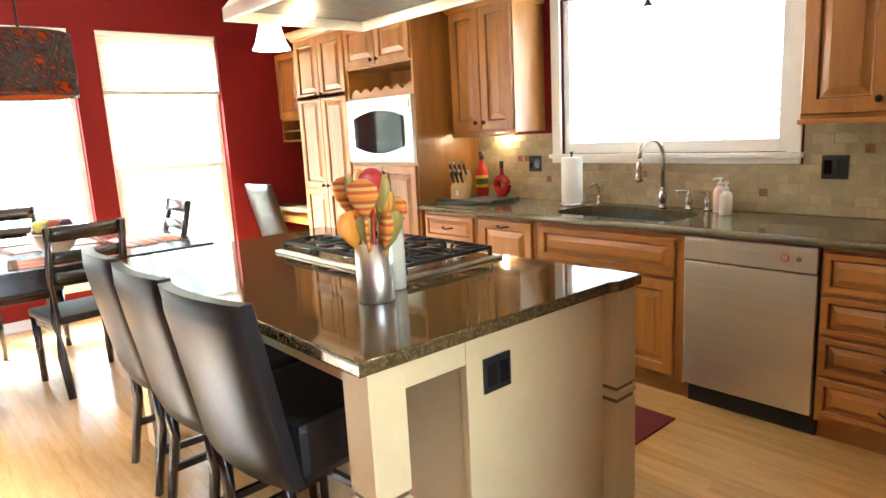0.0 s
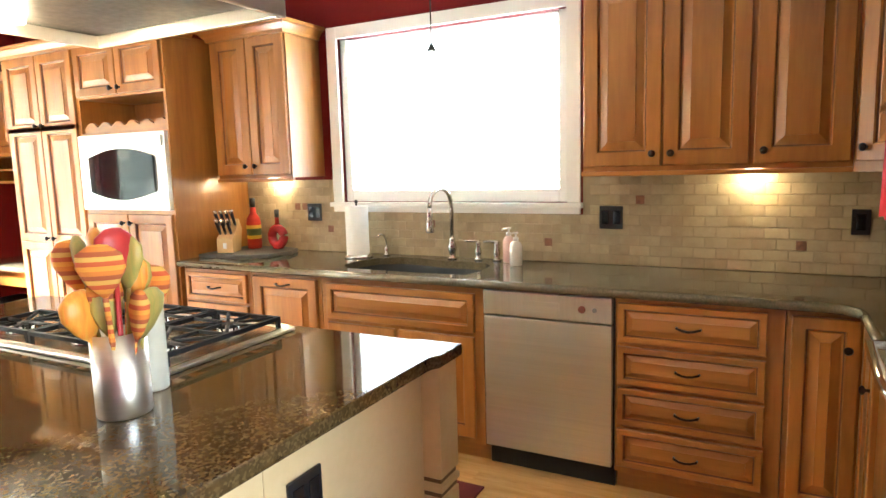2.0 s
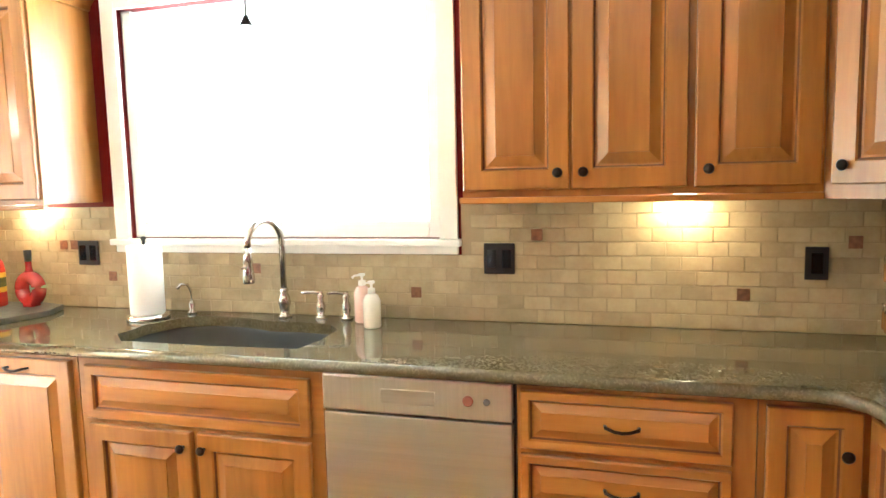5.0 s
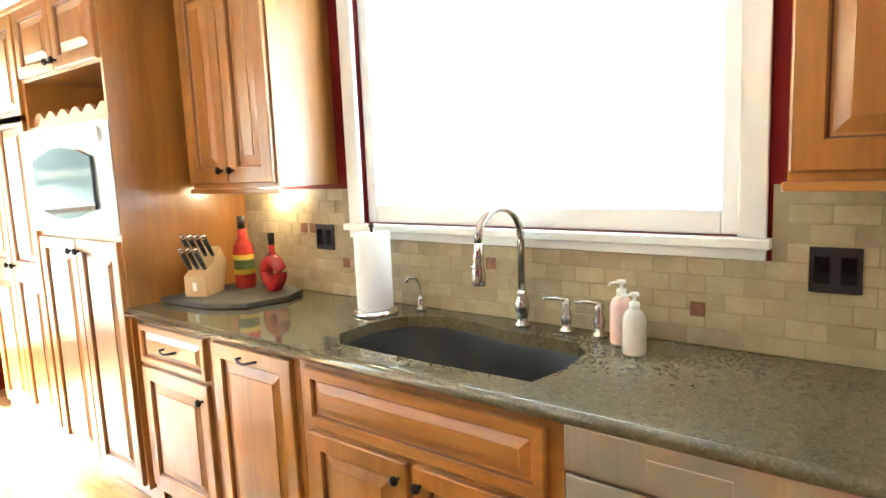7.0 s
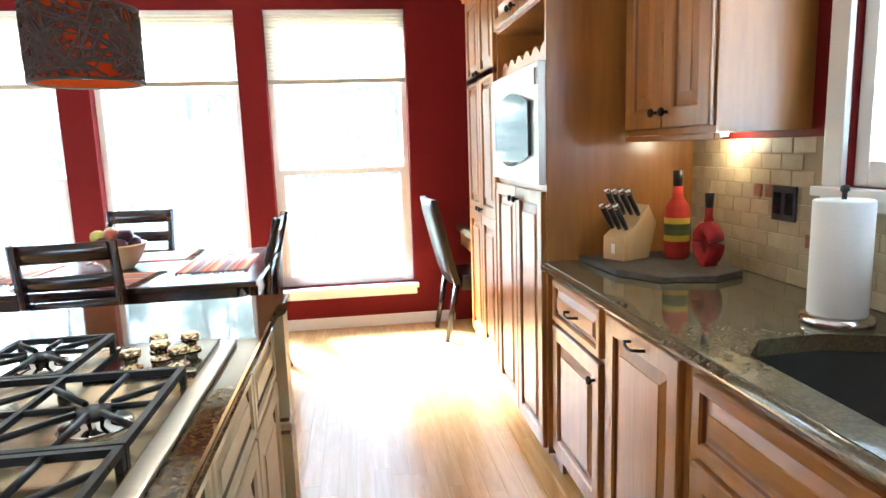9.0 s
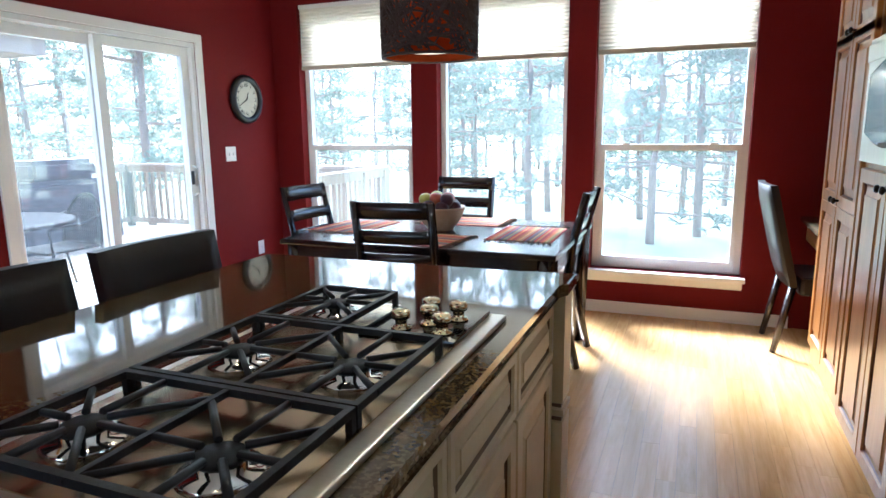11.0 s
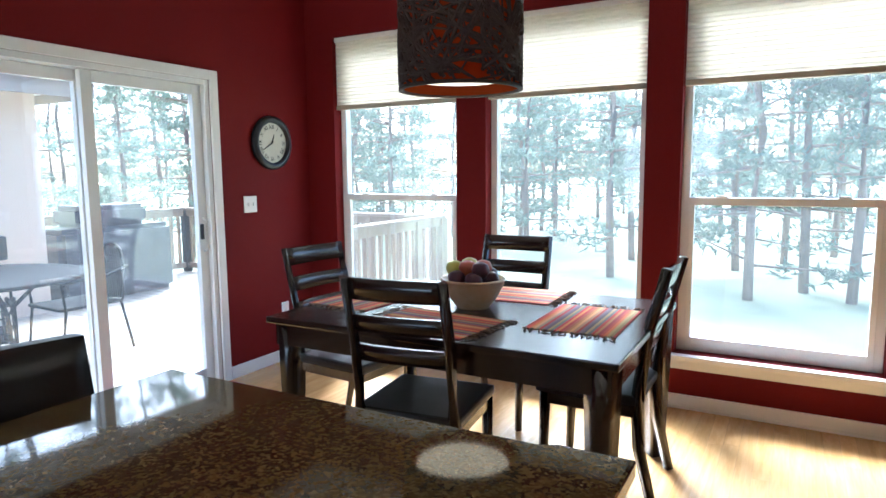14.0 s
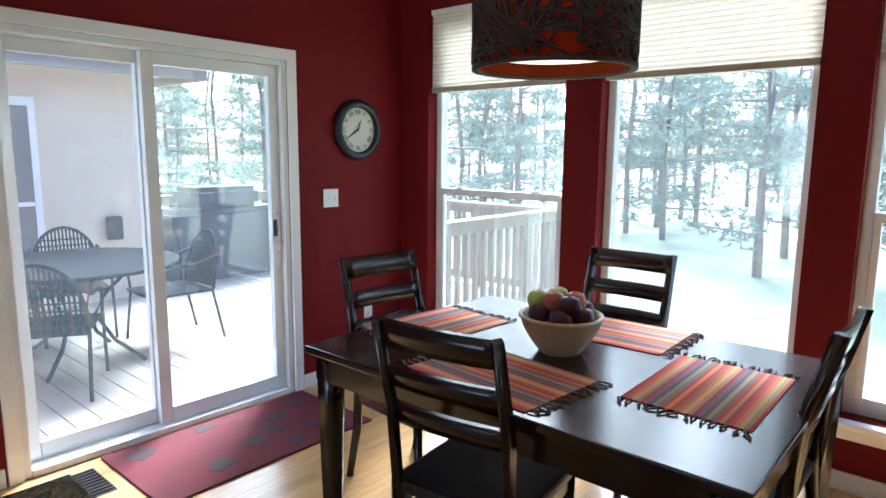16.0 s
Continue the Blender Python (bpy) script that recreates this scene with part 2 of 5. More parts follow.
def lathe(bm, cx, cy, profile, seg=24, mi=0, caps=True):
    """profile: (radius, z) from bottom to top."""
    rings = []
    for r, z in profile:
        rings.append([bm.verts.new((cx + r * math.cos(2 * math.pi * k / seg), cy + r * math.sin(2 * math.pi * k / seg), z)) for k in range(seg)])
    for a, b in zip(rings, rings[1:]):
        for k in range(seg):
            f = bm.faces.new((a[k], a[(k + 1) % seg], b[(k + 1) % seg], b[k]))
            f.smooth, f.material_index = True, mi
    for ring, flip in ((rings[0], True), (rings[-1], False)) if caps else ():
        if profile[0 if flip else -1][0] > 0.002:
            f = bm.faces.new(ring[::-1] if flip else ring)
            f.material_index = mi
    return bm


def tube(bm, pts, r, seg=8, mi=0):
    pts = [Vector(p) for p in pts]
    rings = []
    for k, p in enumerate(pts):
        d = (pts[min(k + 1, len(pts) - 1)] - pts[max(k - 1, 0)]).normalized()
        u = d.cross(Vector((0, 0, 1)))
        if u.length < 0.05:
            u = d.cross(Vector((0, 1, 0)))
        u.normalize()
        v = d.cross(u)
        rr = r[k] if isinstance(r, (list, tuple)) else r
        rings.append([bm.verts.new(p + rr * (math.cos(2 * math.pi * j / seg) * u + math.sin(2 * math.pi * j / seg) * v)) for j in range(seg)])
    for a, b in zip(rings, rings[1:]):
        for j in range(seg):
            f = bm.faces.new((a[j], a[(j + 1) % seg], b[(j + 1) % seg], b[j]))
            f.smooth, f.material_index = True, mi
    bm.faces.new(rings[0])
    bm.faces.new(rings[-1])
    return bm


def prism(bm, outline, z0, z1, bev=0.0, mi=0):
    lo = [bm.verts.new((x, y, z0)) for x, y in outline]
    hi = [bm.verts.new((x, y, z1)) for x, y in outline]
    n = len(lo)
    fs = [bm.faces.new(lo[::-1]), bm.faces.new(hi)]
    fs += [bm.faces.new((lo[k], lo[(k + 1) % n], hi[(k + 1) % n], hi[k])) for k in range(n)]
    if bev:
        es = list(fs[0].edges) + list(fs[1].edges)
        bmesh.ops.bevel(bm, geom=es, offset=bev, segments=2, affect="EDGES", profile=0.6)
    for f in fs:
        if f.is_valid:
            f.material_index = mi
    return bm


def bowed(bm, half, height, thick, bow, lean, z0=0.0, n=8, rows=4, soft=0.0):
    """An upright pad, curved in plan: x is depth, y is width."""
    grid = []
    for side in (0, 1):
        g = []
        for i in range(rows + 1):
            row = []
            for j in range(n + 1):
                u, v = 2 * j / n - 1, i / rows
                edge = soft * (max(abs(u), 2 * abs(v - 0.5)) ** 6)
                x = -lean * v + bow * (1 - u * u) * -1 + (thick / 2 - edge) * (1 if side else -1)
                row.append(bm.verts.new((x, half * u, z0 + height * v)))
            g.append(row)
        grid.append(g)
    for side, g in enumerate(grid):
        for i in range(rows):
            for j in range(n):
                q = (g[i][j], g[i][j + 1], g[i + 1][j + 1], g[i + 1][j])
                f = bm.faces.new(q if side else q[::-1])
                f.smooth = True
    a, b = grid
    loop = [(0, j) for j in range(n)] + [(i, n) for i in range(rows)] + [(rows, j) for j in range(n, 0, -1)] + [(i, 0) for i in range(rows, 0, -1)]
    for k, (i, j) in enumerate(loop):
        i2, j2 = loop[(k + 1) % len(loop)]
        bm.faces.new((a[i][j], a[i2][j2], b[i2][j2], b[i][j]))
    return bm


def thing(name, base, label, category, group="", kind=""):
    ob = new(name)
    ob.empty_display_size = 0.1
    ob.location = base
    BASE[ob.name] = Vector(base)
    return tagged(ob, label, category, group, kind)


def part(name, bm, material, parent, label="", smooth=False):
    base = BASE[parent.name]
    bmesh.ops.translate(bm, verts=bm.verts, vec=-base)
    bmesh.ops.recalc_face_normals(bm, faces=bm.faces)
    me = bpy.data.meshes.new(name)
    bm.to_mesh(me)
    bm.free()
    for m in material if isinstance(material, (list, tuple)) else (material,):
        me.materials.append(m)
    ob = new(name, me)
    ob.parent = parent
    BASE[ob.name] = base
    return tagged(ob, label)


def solo(name, bm, material, label, category, group="", kind=""):
    bmesh.ops.recalc_face_normals(bm, faces=bm.faces)
    lo = [min(v.co[k] for v in bm.verts) for k in range(3)]
    hi = [max(v.co[k] for v in bm.verts) for k in range(3)]
    base = Vector(((lo[0] + hi[0]) / 2, (lo[1] + hi[1]) / 2, lo[2]))
    bmesh.ops.translate(bm, verts=bm.verts, vec=-base)
    me = bpy.data.meshes.new(name)
    bm.to_mesh(me)
    bm.free()
    for m in material if isinstance(material, (list, tuple)) else (material,):
        me.materials.append(m)
    ob = new(name, me)
    ob.location = base
    BASE[ob.name] = base
    return tagged(ob, label, category, group, kind)


def piece(name, mesh, parent, place, rot=None, size=None):
    """An object of its own on a shared mesh, under parent, at a world place."""
    ob = new(name, mesh)
    ob.parent = parent
    ob.location = Vector(place) - BASE[parent.name]
    if rot:
        ob.rotation_euler = rot
    if size:
        ob.scale = size
    return ob


def mesh_of(name, bm, material):
    bmesh.ops.recalc_face_normals(bm, faces=bm.faces)
    me = bpy.data.meshes.new(name)
    bm.to_mesh(me)
    bm.free()
    me.materials.append(material)
    return me


TURNS = {"-x": -90, "+x": 90, "-y": 0, "+y": 180}


def raised(bm, m, w, h, rings, groove=(2, 3)):
    """A door front in local x (width), z (height), facing -y, laid by m; rings of (inset, depth)."""
    loops = []
    for inset, d in rings:
        a, b = w / 2 - inset, h / 2 - inset
        loops.append([bm.verts.new(m @ Vector((sx * a, -d, sz * b))) for sx, sz in ((-1, -1), (1, -1), (1, 1), (-1, 1))])
    for k, (p, q) in enumerate(zip(loops, loops[1:])):
        for j in range(4):
            f = bm.faces.new((p[j], p[(j + 1) % 4], q[(j + 1) % 4], q[j]))
            f.material_index = 1 if k in groove else 0
    bm.faces.new(loops[-1])
    bm.faces.new(loops[0][::-1])


def door(parent, name, c, w, h, facing, mats, pull=None, rail=0.055, panels=1, label=""):
    """A raised-panel door or drawer front; c is the middle of its back; pull: (kind, along, up)."""
    m = pose(*c, 0, 0, TURNS[facing] if isinstance(facing, str) else facing)
    bm = bmesh.new()
    for k in range(panels):
        hh = h / panels
        mm = m @ pose(0, 0, -h / 2 + hh * (k + 0.5))
        s = min(1.0, hh / 0.24)
        raised(bm, mm, w, hh, [(0, 0), (0, 0.016), (0.004, 0.02), (rail * s, 0.02), (rail * s + 0.004, 0.013), (rail * s + 0.008, 0.006), ((rail + 0.008) * s + 0.006, 0.005), ((rail + 0.040) * s + 0.006, 0.016), ((rail + 0.041) * s + 0.006, 0.019), ((rail + 0.045) * s + 0.006, 0.019)], groove=(4,))
    ob = part(name, bm, mats, parent, label)
    if pull:
        kind, px, pz = pull
        q = m @ pose(px, -0.02, pz)
        bm = bmesh.new()
        if kind == "knob":
            lathe(bm, 0, 0, [(0.006, 0), (0.005, 0.012), (0.014, 0.016), (0.016, 0.022), (0.011, 0.029), (0.0, 0.031)], 12)
            bmesh.ops.transform(bm, matrix=q @ pose(0, 0, 0, 90), verts=bm.verts)
        else:
            tube(bm, [q @ Vector(p) for p in ((-0.045, 0.002, 0), (-0.043, -0.02, 0.002), (-0.02, -0.027, -0.004), (0, -0.028, -0.006), (0.02, -0.027, -0.004), (0.043, -0.02, 0.002), (0.045, 0.002, 0))], 0.005)
        part("knob" if kind == "knob" else "handle", bm, BRONZE, ob, "oil-rubbed bronze " + kind)
    return ob


# ---- large structure ----
XS, YW, XD, YO = 3.21, 5.80, -1.49, -0.80   # sink wall, window wall, door wall, oven wall
YB, ZC = -3.5, 2.80                          # wall behind, ceiling
T = 0.16


def wall(name, axis, at, thick, u0, u1, z0, z1, holes, material, label):
    """A wall on the plane axis = at, running along the other axis, with rectangular holes (u0, u1, z0, z1)."""
    bm = bmesh.new()
    us = sorted({u0, u1, *[h[0] for h in holes], *[h[1] for h in holes]})
    zs = sorted({z0, z1, *[h[2] for h in holes], *[h[3] for h in holes]})
    for a, b in zip(us, us[1:]):
        run = None
        for c, d in zip(zs, zs[1:]):
            hole = any(h[0] <= a and b <= h[1] and h[2] <= c and d <= h[3] for h in holes)
            if not hole:
                run = (run[0], d) if run else (c, d)
            if (hole or d == zs[-1]) and run:
                if axis == "x":
                    box(bm, at, a, run[0], at + thick, b, run[1])
                else:
                    box(bm, a, at, run[0], b, at + thick, run[1])
                run = None
    bmesh.ops.remove_doubles(bm, verts=bm.verts, dist=1e-5)
    return solo(name, bm, material, label, "wall", kind="structure")


WINS = [(-1.23, -0.19, 0.33, 2.40), (0.03, 1.055, 0.33, 2.40), (1.255, 2.285, 0.33, 2.40)]
SINKWIN = (1.07, 2.49, 1.23, 2.21)
DOORHOLE = (3.39, 4.86, 0.0, 2.0)
wall_east = wall("wall_east", "x", XS, T, YO - T, YW + T, 0, ZC, [SINKWIN], RED, "dark red painted wall behind the sink counter")
wall_north = wall("wall_north", "y", YW, T, XD, XS, 0, ZC, WINS, RED, "dark red painted wall with three tall windows")
wall_west = wall("wall_west", "x", XD - T, T, YB, YW + T, 0, ZC, [DOORHOLE], RED, "dark red painted wall with a sliding patio door")
wall("wall_south", "y", YO - T, T, 1.06, XS, 0, ZC, [], RED, "plain wall behind the wall oven")
wall("wall_pier", "x", 0.84, 0.22, YO - T, -0.045, 0, ZC, [], PIER, "pale grey painted end of a wall beside the oven")
# Never in view; its wide opening is invented to admit light from behind.
wall("wall_back", "y", YB - T, T, XD, 3.3, 0, ZC, [(-1.3, 1.9, 0.4, 2.5)], PLAIN, "plain unseen wall behind with an opening added for light")
wall("wall_back_side", "x", 3.3, T, YB - T, YO - T, 0, ZC, [], PLAIN, "plain side wall of the room behind")
solo("ceiling", boxes((XD - T, YB - T, ZC, XS + T, YW + T, ZC + 0.12)), CEIL, "plain pale painted ceiling", "ceiling", kind="structure")
floor = solo("floor", boxes((XD - T, YB - T, -0.12, XS + T + 0.2, YW + T, -0.006)), mat("subfloor", (0.1, 0.06, 0.03)), "honey oak strip floor with a satin finish", "floor", kind="structure")

# baseboards
solo("baseboard", boxes((XD, YW - 0.014, 0, 2.6, YW, 0.085), (XD, YW - 0.02, 0, 2.6, YW - 0.014, 0.02), bev=0.003), WHITE, "white painted baseboard under the windows", "baseboard", kind="structure")
solo("baseboard", boxes((XD, 4.93, 0, XD + 0.014, YW - 0.022, 0.085), bev=0.003), WHITE, "white painted baseboard beside the patio door", "baseboard", kind="structure")
solo("baseboard", boxes((XD, YB, 0, XD + 0.014, 3.32, 0.085), bev=0.003), WHITE, "white painted baseboard on the red wall", "baseboard", kind="structure")


def dining_window(x0, x1, z0, z1, split, n):
    w = thing("window_%d" % n, ((x0 + x1) / 2, YW + 0.09, z0), "tall white vinyl window with " + ("two sashes" if split else "one fixed pane"), "window", kind="structure")
    y0, y1, f = YW + 0.085, YW + 0.145, 0.045
    part("window_frame", boxes((x0, y0, z0, x0 + f, y1, z1), (x1 - f, y0, z0, x1, y1, z1), (x0 + f, y0, z0, x1 - f, y1, z0 + f), (x0 + f, y0, z1 - f, x1 - f, y1, z1), bev=0.004), VINYL, w)
    zr = 1.22
    cuts = [(z0 + f, zr - 0.02), (zr + 0.02, z1 - f)] if split else [(z0 + f, z1 - f)]
    if split:
        part("meeting_rail", boxes((x0 + f, y0 - 0.012, zr - 0.022, x1 - f, y1 - 0.01, zr + 0.022), bev=0.004), VINYL, w)
        part("sash", boxes((x0 + f, y0 - 0.01, z0 + f, x0 + f + 0.03, y0 + 0.02, zr - 0.022), (x1 - f - 0.03, y0 - 0.01, z0 + f, x1 - f, y0 + 0.02, zr - 0.022), (x0 + f + 0.03, y0 - 0.01, z0 + f, x1 - f - 0.03, y0 + 0.02, z0 + f + 0.04), bev=0.003), VINYL, w)
        for xx in (x0 + 0.22, x1 - 0.22):
            part("sash_latch", boxes((xx - 0.03, y0 - 0.024, zr + 0.0225, xx + 0.03, y0 + 0.004, zr + 0.034), bev=0.003), VINYL, w)
    for a, b in cuts:
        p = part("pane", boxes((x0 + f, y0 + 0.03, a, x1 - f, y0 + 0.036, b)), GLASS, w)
        p.visible_shadow = False
    part("window_sill", boxes((x0 - 0.03, YW - 0.055, z0 - 0.035, x1 + 0.03, YW + 0.085, z0 - 0.001), (x0 - 0.015, YW - 0.02, z0 - 0.09, x1 + 0.015, YW - 0.001, z0 - 0.035), bev=0.005), WHITE, w)
    # pleated shade, half raised
    s = thing("cellular_shade", ((x0 + x1) / 2, YW + 0.04, 1.87), "cream pleated cellular shade, partly raised", "window shade", "dining window shades")
    bm = bmesh.new()
    zt, zb, k = z1 - 0.03, 1.905, 36
    for side in (0, 1):
        prev = None
        for i in range(k + 1):
            z = zt + (zb - zt) * i / k
            y = YW + 0.045 + (0.006 if (i + side) % 2 else -0.006) * (1 if side else -1) + (0.012 if side else -0.012)
            cur = [bm.verts.new((x0 + 0.008, y, z)), bm.verts.new((x1 - 0.008, y, z))]
            if prev:
                bm.faces.new((prev[0], prev[1], cur[1], cur[0]))
            prev = cur
    part("pleats", bm, SHADECLOTH, s)
    part("bottom_rail", boxes((x0 + 0.008, YW + 0.022, 1.872, x1 - 0.008, YW + 0.068, 1.905), bev=0.004), mat("shade_rail", (0.5, 0.44, 0.34), rough=0.5), s, "tan bottom rail")
    part("head_rail", boxes((x0 + 0.004, YW + 0.02, z1 - 0.034, x1 - 0.004, YW + 0.07, z1 - 0.001), bev=0.003), WHITE, s)


for k, (a, b, c, d) in enumerate(WINS):
    dining_window(a, b, c, d, k != 1, k + 1)

# sink window with casing and horizontal slats
w = thing("window_4", (XS, 1.78, 1.18), "wide white-cased window over the sink, glaring with daylight", "window", kind="structure")
y0, y1, z0, z1 = SINKWIN
part("casing", boxes((XS - 0.02, y0 - 0.072, z0, XS - 0.001, y0, z1 + 0.07), (XS - 0.02, y1, z0, XS - 0.001, y1 + 0.072, z1 + 0.07), (XS - 0.02, y0, z1, XS - 0.001, y1, z1 + 0.07), bev=0.004), WHITE, w)
part("window_sill", boxes((XS - 0.045, y0 - 0.085, z0 - 0.028, XS + 0.1, y1 + 0.085, z0 - 0.001), (XS - 0.022, y0 - 0.072, z0 - 0.06, XS - 0.001, y1 + 0.072, z0 - 0.028), bev=0.004), WHITE, w)
part("window_frame", boxes((XS + 0.09, y0, z0, XS + 0.14, y0 + 0.05, z1), (XS + 0.09, y1 - 0.05, z0, XS + 0.14, y1, z1), (XS + 0.09, y0 + 0.05, z0, XS + 0.14, y1 - 0.05, z0 + 0.05), (XS + 0.09, y0 + 0.05, z1 - 0.05, XS + 0.14, y1 - 0.05, z1), bev=0.003), VINYL, w)
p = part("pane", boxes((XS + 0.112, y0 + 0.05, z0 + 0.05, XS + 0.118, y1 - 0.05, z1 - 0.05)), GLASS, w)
p.visible_shadow = False
shutter = thing("window_blind", (XS + 0.045, 1.78, z0), "white horizontal-slat blind lowered behind the casing", "blind")
part("side_stile", boxes((XS + 0.02, y0 + 0.002, z0 + 0.002, XS + 0.06, y0 + 0.05, z1 - 0.002), bev=0.003), WHITE, shutter)
part("side_stile", boxes((XS + 0.02, y1 - 0.05, z0 + 0.002, XS + 0.06, y1 - 0.002, z1 - 0.002), bev=0.003), WHITE, shutter)
part("bottom_rail", boxes((XS + 0.02, y0 + 0.052, z0 + 0.002, XS + 0.06, y1 - 0.052, z0 + 0.07), bev=0.003), WHITE, shutter)
bm = bmesh.new()
box(bm, -0.03, -(y1 - y0) / 2 + 0.055, -0.002, 0.03, (y1 - y0) / 2 - 0.055, 0.002)
slat_mesh = mesh_of("slat", bm, SLAT)
z = z0 + 0.1
while z < z1 - 0.02:
    piece("slat", slat_mesh, shutter, (XS + 0.042, 1.78, z), (0, radians(40), 0))
    z += 0.05

# sliding patio door
d = thing("door_1", (XD, 4.12, 0), "white vinyl sliding glass patio door, closed", "patio door", kind="structure")
y0, y1, _, z1 = DOORHOLE
part("casing", boxes((XD + 0.001, y0 - 0.06, 0, XD + 0.02, y0, z1 + 0.06), (XD + 0.001, y1, 0, XD + 0.02, y1 + 0.06, z1 + 0.06), (XD + 0.001, y0, z1, XD + 0.02, y1, z1 + 0.06), bev=0.004), WHITE, d)
part("door_frame", boxes((XD - 0.15, y0, 0.001, XD, y0 + 0.035, z1), (XD - 0.15, y1 - 0.035, 0.001, XD, y1, z1), (XD - 0.15, y0 + 0.035, z1 - 0.035, XD, y1 - 0.035, z1), (XD - 0.15, y0 + 0.035, 0.001, XD + 0.01, y1 - 0.035, 0.035), bev=0.003), VINYL, d)


def slider(ya, yb, x, label):
    s = part("door_panel", boxes((x - 0.02, ya, 0.036, x + 0.02, ya + 0.065, z1 - 0.036), (x - 0.02, yb - 0.065, 0.036, x + 0.02, yb, z1 - 0.036), (x - 0.02, ya + 0.065, 0.036, x + 0.02, yb - 0.065, 0.12), (x - 0.02, ya + 0.065, z1 - 0.1, x + 0.02, yb - 0.065, z1 - 0.036), bev=0.004), VINYL, d, label)
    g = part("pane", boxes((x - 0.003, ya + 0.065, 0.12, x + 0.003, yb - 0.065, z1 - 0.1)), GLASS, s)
    g.visible_shadow = False
    return s


slider(y0 + 0.036, 4.10, XD - 0.105, "fixed glass panel")
sp = slider(4.04, y1 - 0.036, XD - 0.055, "sliding glass panel")
part("handle", tube(bmesh.new(), [(XD - 0.035, 4.79, 0.9), (XD + 0.005, 4.79, 0.92), (XD + 0.005, 4.79, 1.1), (XD - 0.035, 4.79, 1.12)], 0.008), VINYL, sp, "white pull handle")
part("latch", boxes((XD - 0.034, 4.765, 0.98, XD - 0.02, 4.785, 1.08), bev=0.002), BLACK, sp, "black latch")

# ---- kitchen: sink run ----
XF = 2.63                      # face of the base cabinets
CH = [CHERRY, GLAZE]
CHH = [CHERRY_H, GLAZE]


def base_cabinet(ya, yb, label, top=0.868):
    c = thing("base_cabinet", ((XF + XS) / 2, (ya + yb) / 2, 0), label, "cabinet", "base cabinets")
    part("body", boxes((XF, ya + 0.001, 0.1, XS - 0.002, yb - 0.001, top)), CHERRY, c)
    part("toe_kick", boxes((XF + 0.06, ya + 0.001, 0.001, XF + 0.08, yb - 0.001, 0.1)), CHERRY_H, c)
    return c


c = base_cabinet(2.745, 3.288, "cherry wood base cabinet with a drawer over a door")
door(c, "drawer_front", (XF, 3.02, 0.765), 0.49, 0.165, "-x", CHH, ("pull", 0, 0), 0.035)
door(c, "door", (XF, 3.02, 0.40), 0.49, 0.53, "-x", CH, ("knob", 0.21, 0.2))
c = base_cabinet(2.245, 2.743, "cherry wood pull-out cabinet beside the sink")
door(c, "door", (XF, 2.495, 0.495), 0.45, 0.71, "-x", CH, ("pull", 0, 0.32))
c = base_cabinet(1.302, 2.243, "cherry wood sink base with a false drawer and two doors", 0.66)
part("face_frame", boxes((XF, 1.303, 0.6605, XF + 0.02, 2.242, 0.868)), CHERRY_H, c)
door(c, "drawer_front", (XF, 1.775, 0.745), 0.86, 0.19, "-x", CHH, None, 0.04)
door(c, "door", (XF, 1.995, 0.38), 0.415, 0.50, "-x", CH, ("knob", 0.18, 0.2))
door(c, "door", (XF, 1.555, 0.38), 0.415, 0.50, "-x", CH, ("knob", -0.18, 0.2))
c = base_cabinet(0.06, 0.692, "cherry wood cabinet with four drawers")
for k, (zc, h) in enumerate(((0.765, 0.17), (0.58, 0.165), (0.40, 0.165), (0.215, 0.17))):
    door(c, "drawer_front", (XF, 0.40, zc), 0.56, h, "-x", CHH, ("pull", 0, 0), 0.035)
# corner cabinet with folding doors
c = thing("corner_cabinet", (2.9, -0.4, 0), "cherry wood corner base cabinet with two folding doors", "cabinet", "base cabinets")
part("body", boxes((XF, -0.2, 0.1, XS - 0.002, 0.058, 0.868)), CHERRY, c)
part("return_body", boxes((1.873, YO + 0.002, 0.1, XS - 0.002, -0.201, 0.868)), CHERRY, c)
part("toe_kick", boxes((XF + 0.06, -0.2, 0.001, XF + 0.08, 0.058, 0.1), (1.88, -0.28, 0.001, XF + 0.08, -0.26, 0.1)), CHERRY_H, c)
door(c, "door", (XF, -0.07, 0.48), 0.22, 0.74, "-x", CH, ("knob", 0.07, 0.26), 0.045)
door(c, "door", (2.44, -0.2, 0.48), 0.27, 0.74, "+y", CH, ("knob", 0.09, 0.2), 0.045)

# dishwasher
dw = thing("dishwasher", (2.9, 0.997, 0), "stainless steel dishwasher with a plain front panel", "dishwasher")
part("body", boxes((XF + 0.012, 0.696, 0.1, XS - 0.02, 1.298, 0.866)), BLACK, dw)
part("door", boxes((XF - 0.018, 0.702, 0.115, XF + 0.011, 1.292, 0.745), bev=0.006), STEEL_V, dw)
cp = part("control_panel", boxes((XF - 0.022, 0.702, 0.752, XF + 0.011, 1.292, 0.866), bev=0.006), STEEL, dw)
part("grip_recess", boxes((XF - 0.0235, 0.93, 0.785, XF - 0.0215, 1.1, 0.83), bev=0.002), STEEL_V, cp)
for yy, m, r in ((0.83, mat("red_button", (0.4, 0.16, 0.13), rough=0.3, metal=0.5), 0.016), (0.775, mat("grey_button", (0.25, 0.24, 0.23), rough=0.3), 0.01)):
    bm = lathe(bmesh.new(), 0, 0, [(r, 0), (r, 0.006), (r * 0.8, 0.008)], 16)
    bmesh.ops.transform(bm, matrix=pose(XF - 0.021, yy, 0.81, 0, -90, 0), verts=bm.verts)
    part("button", bm, m, cp)
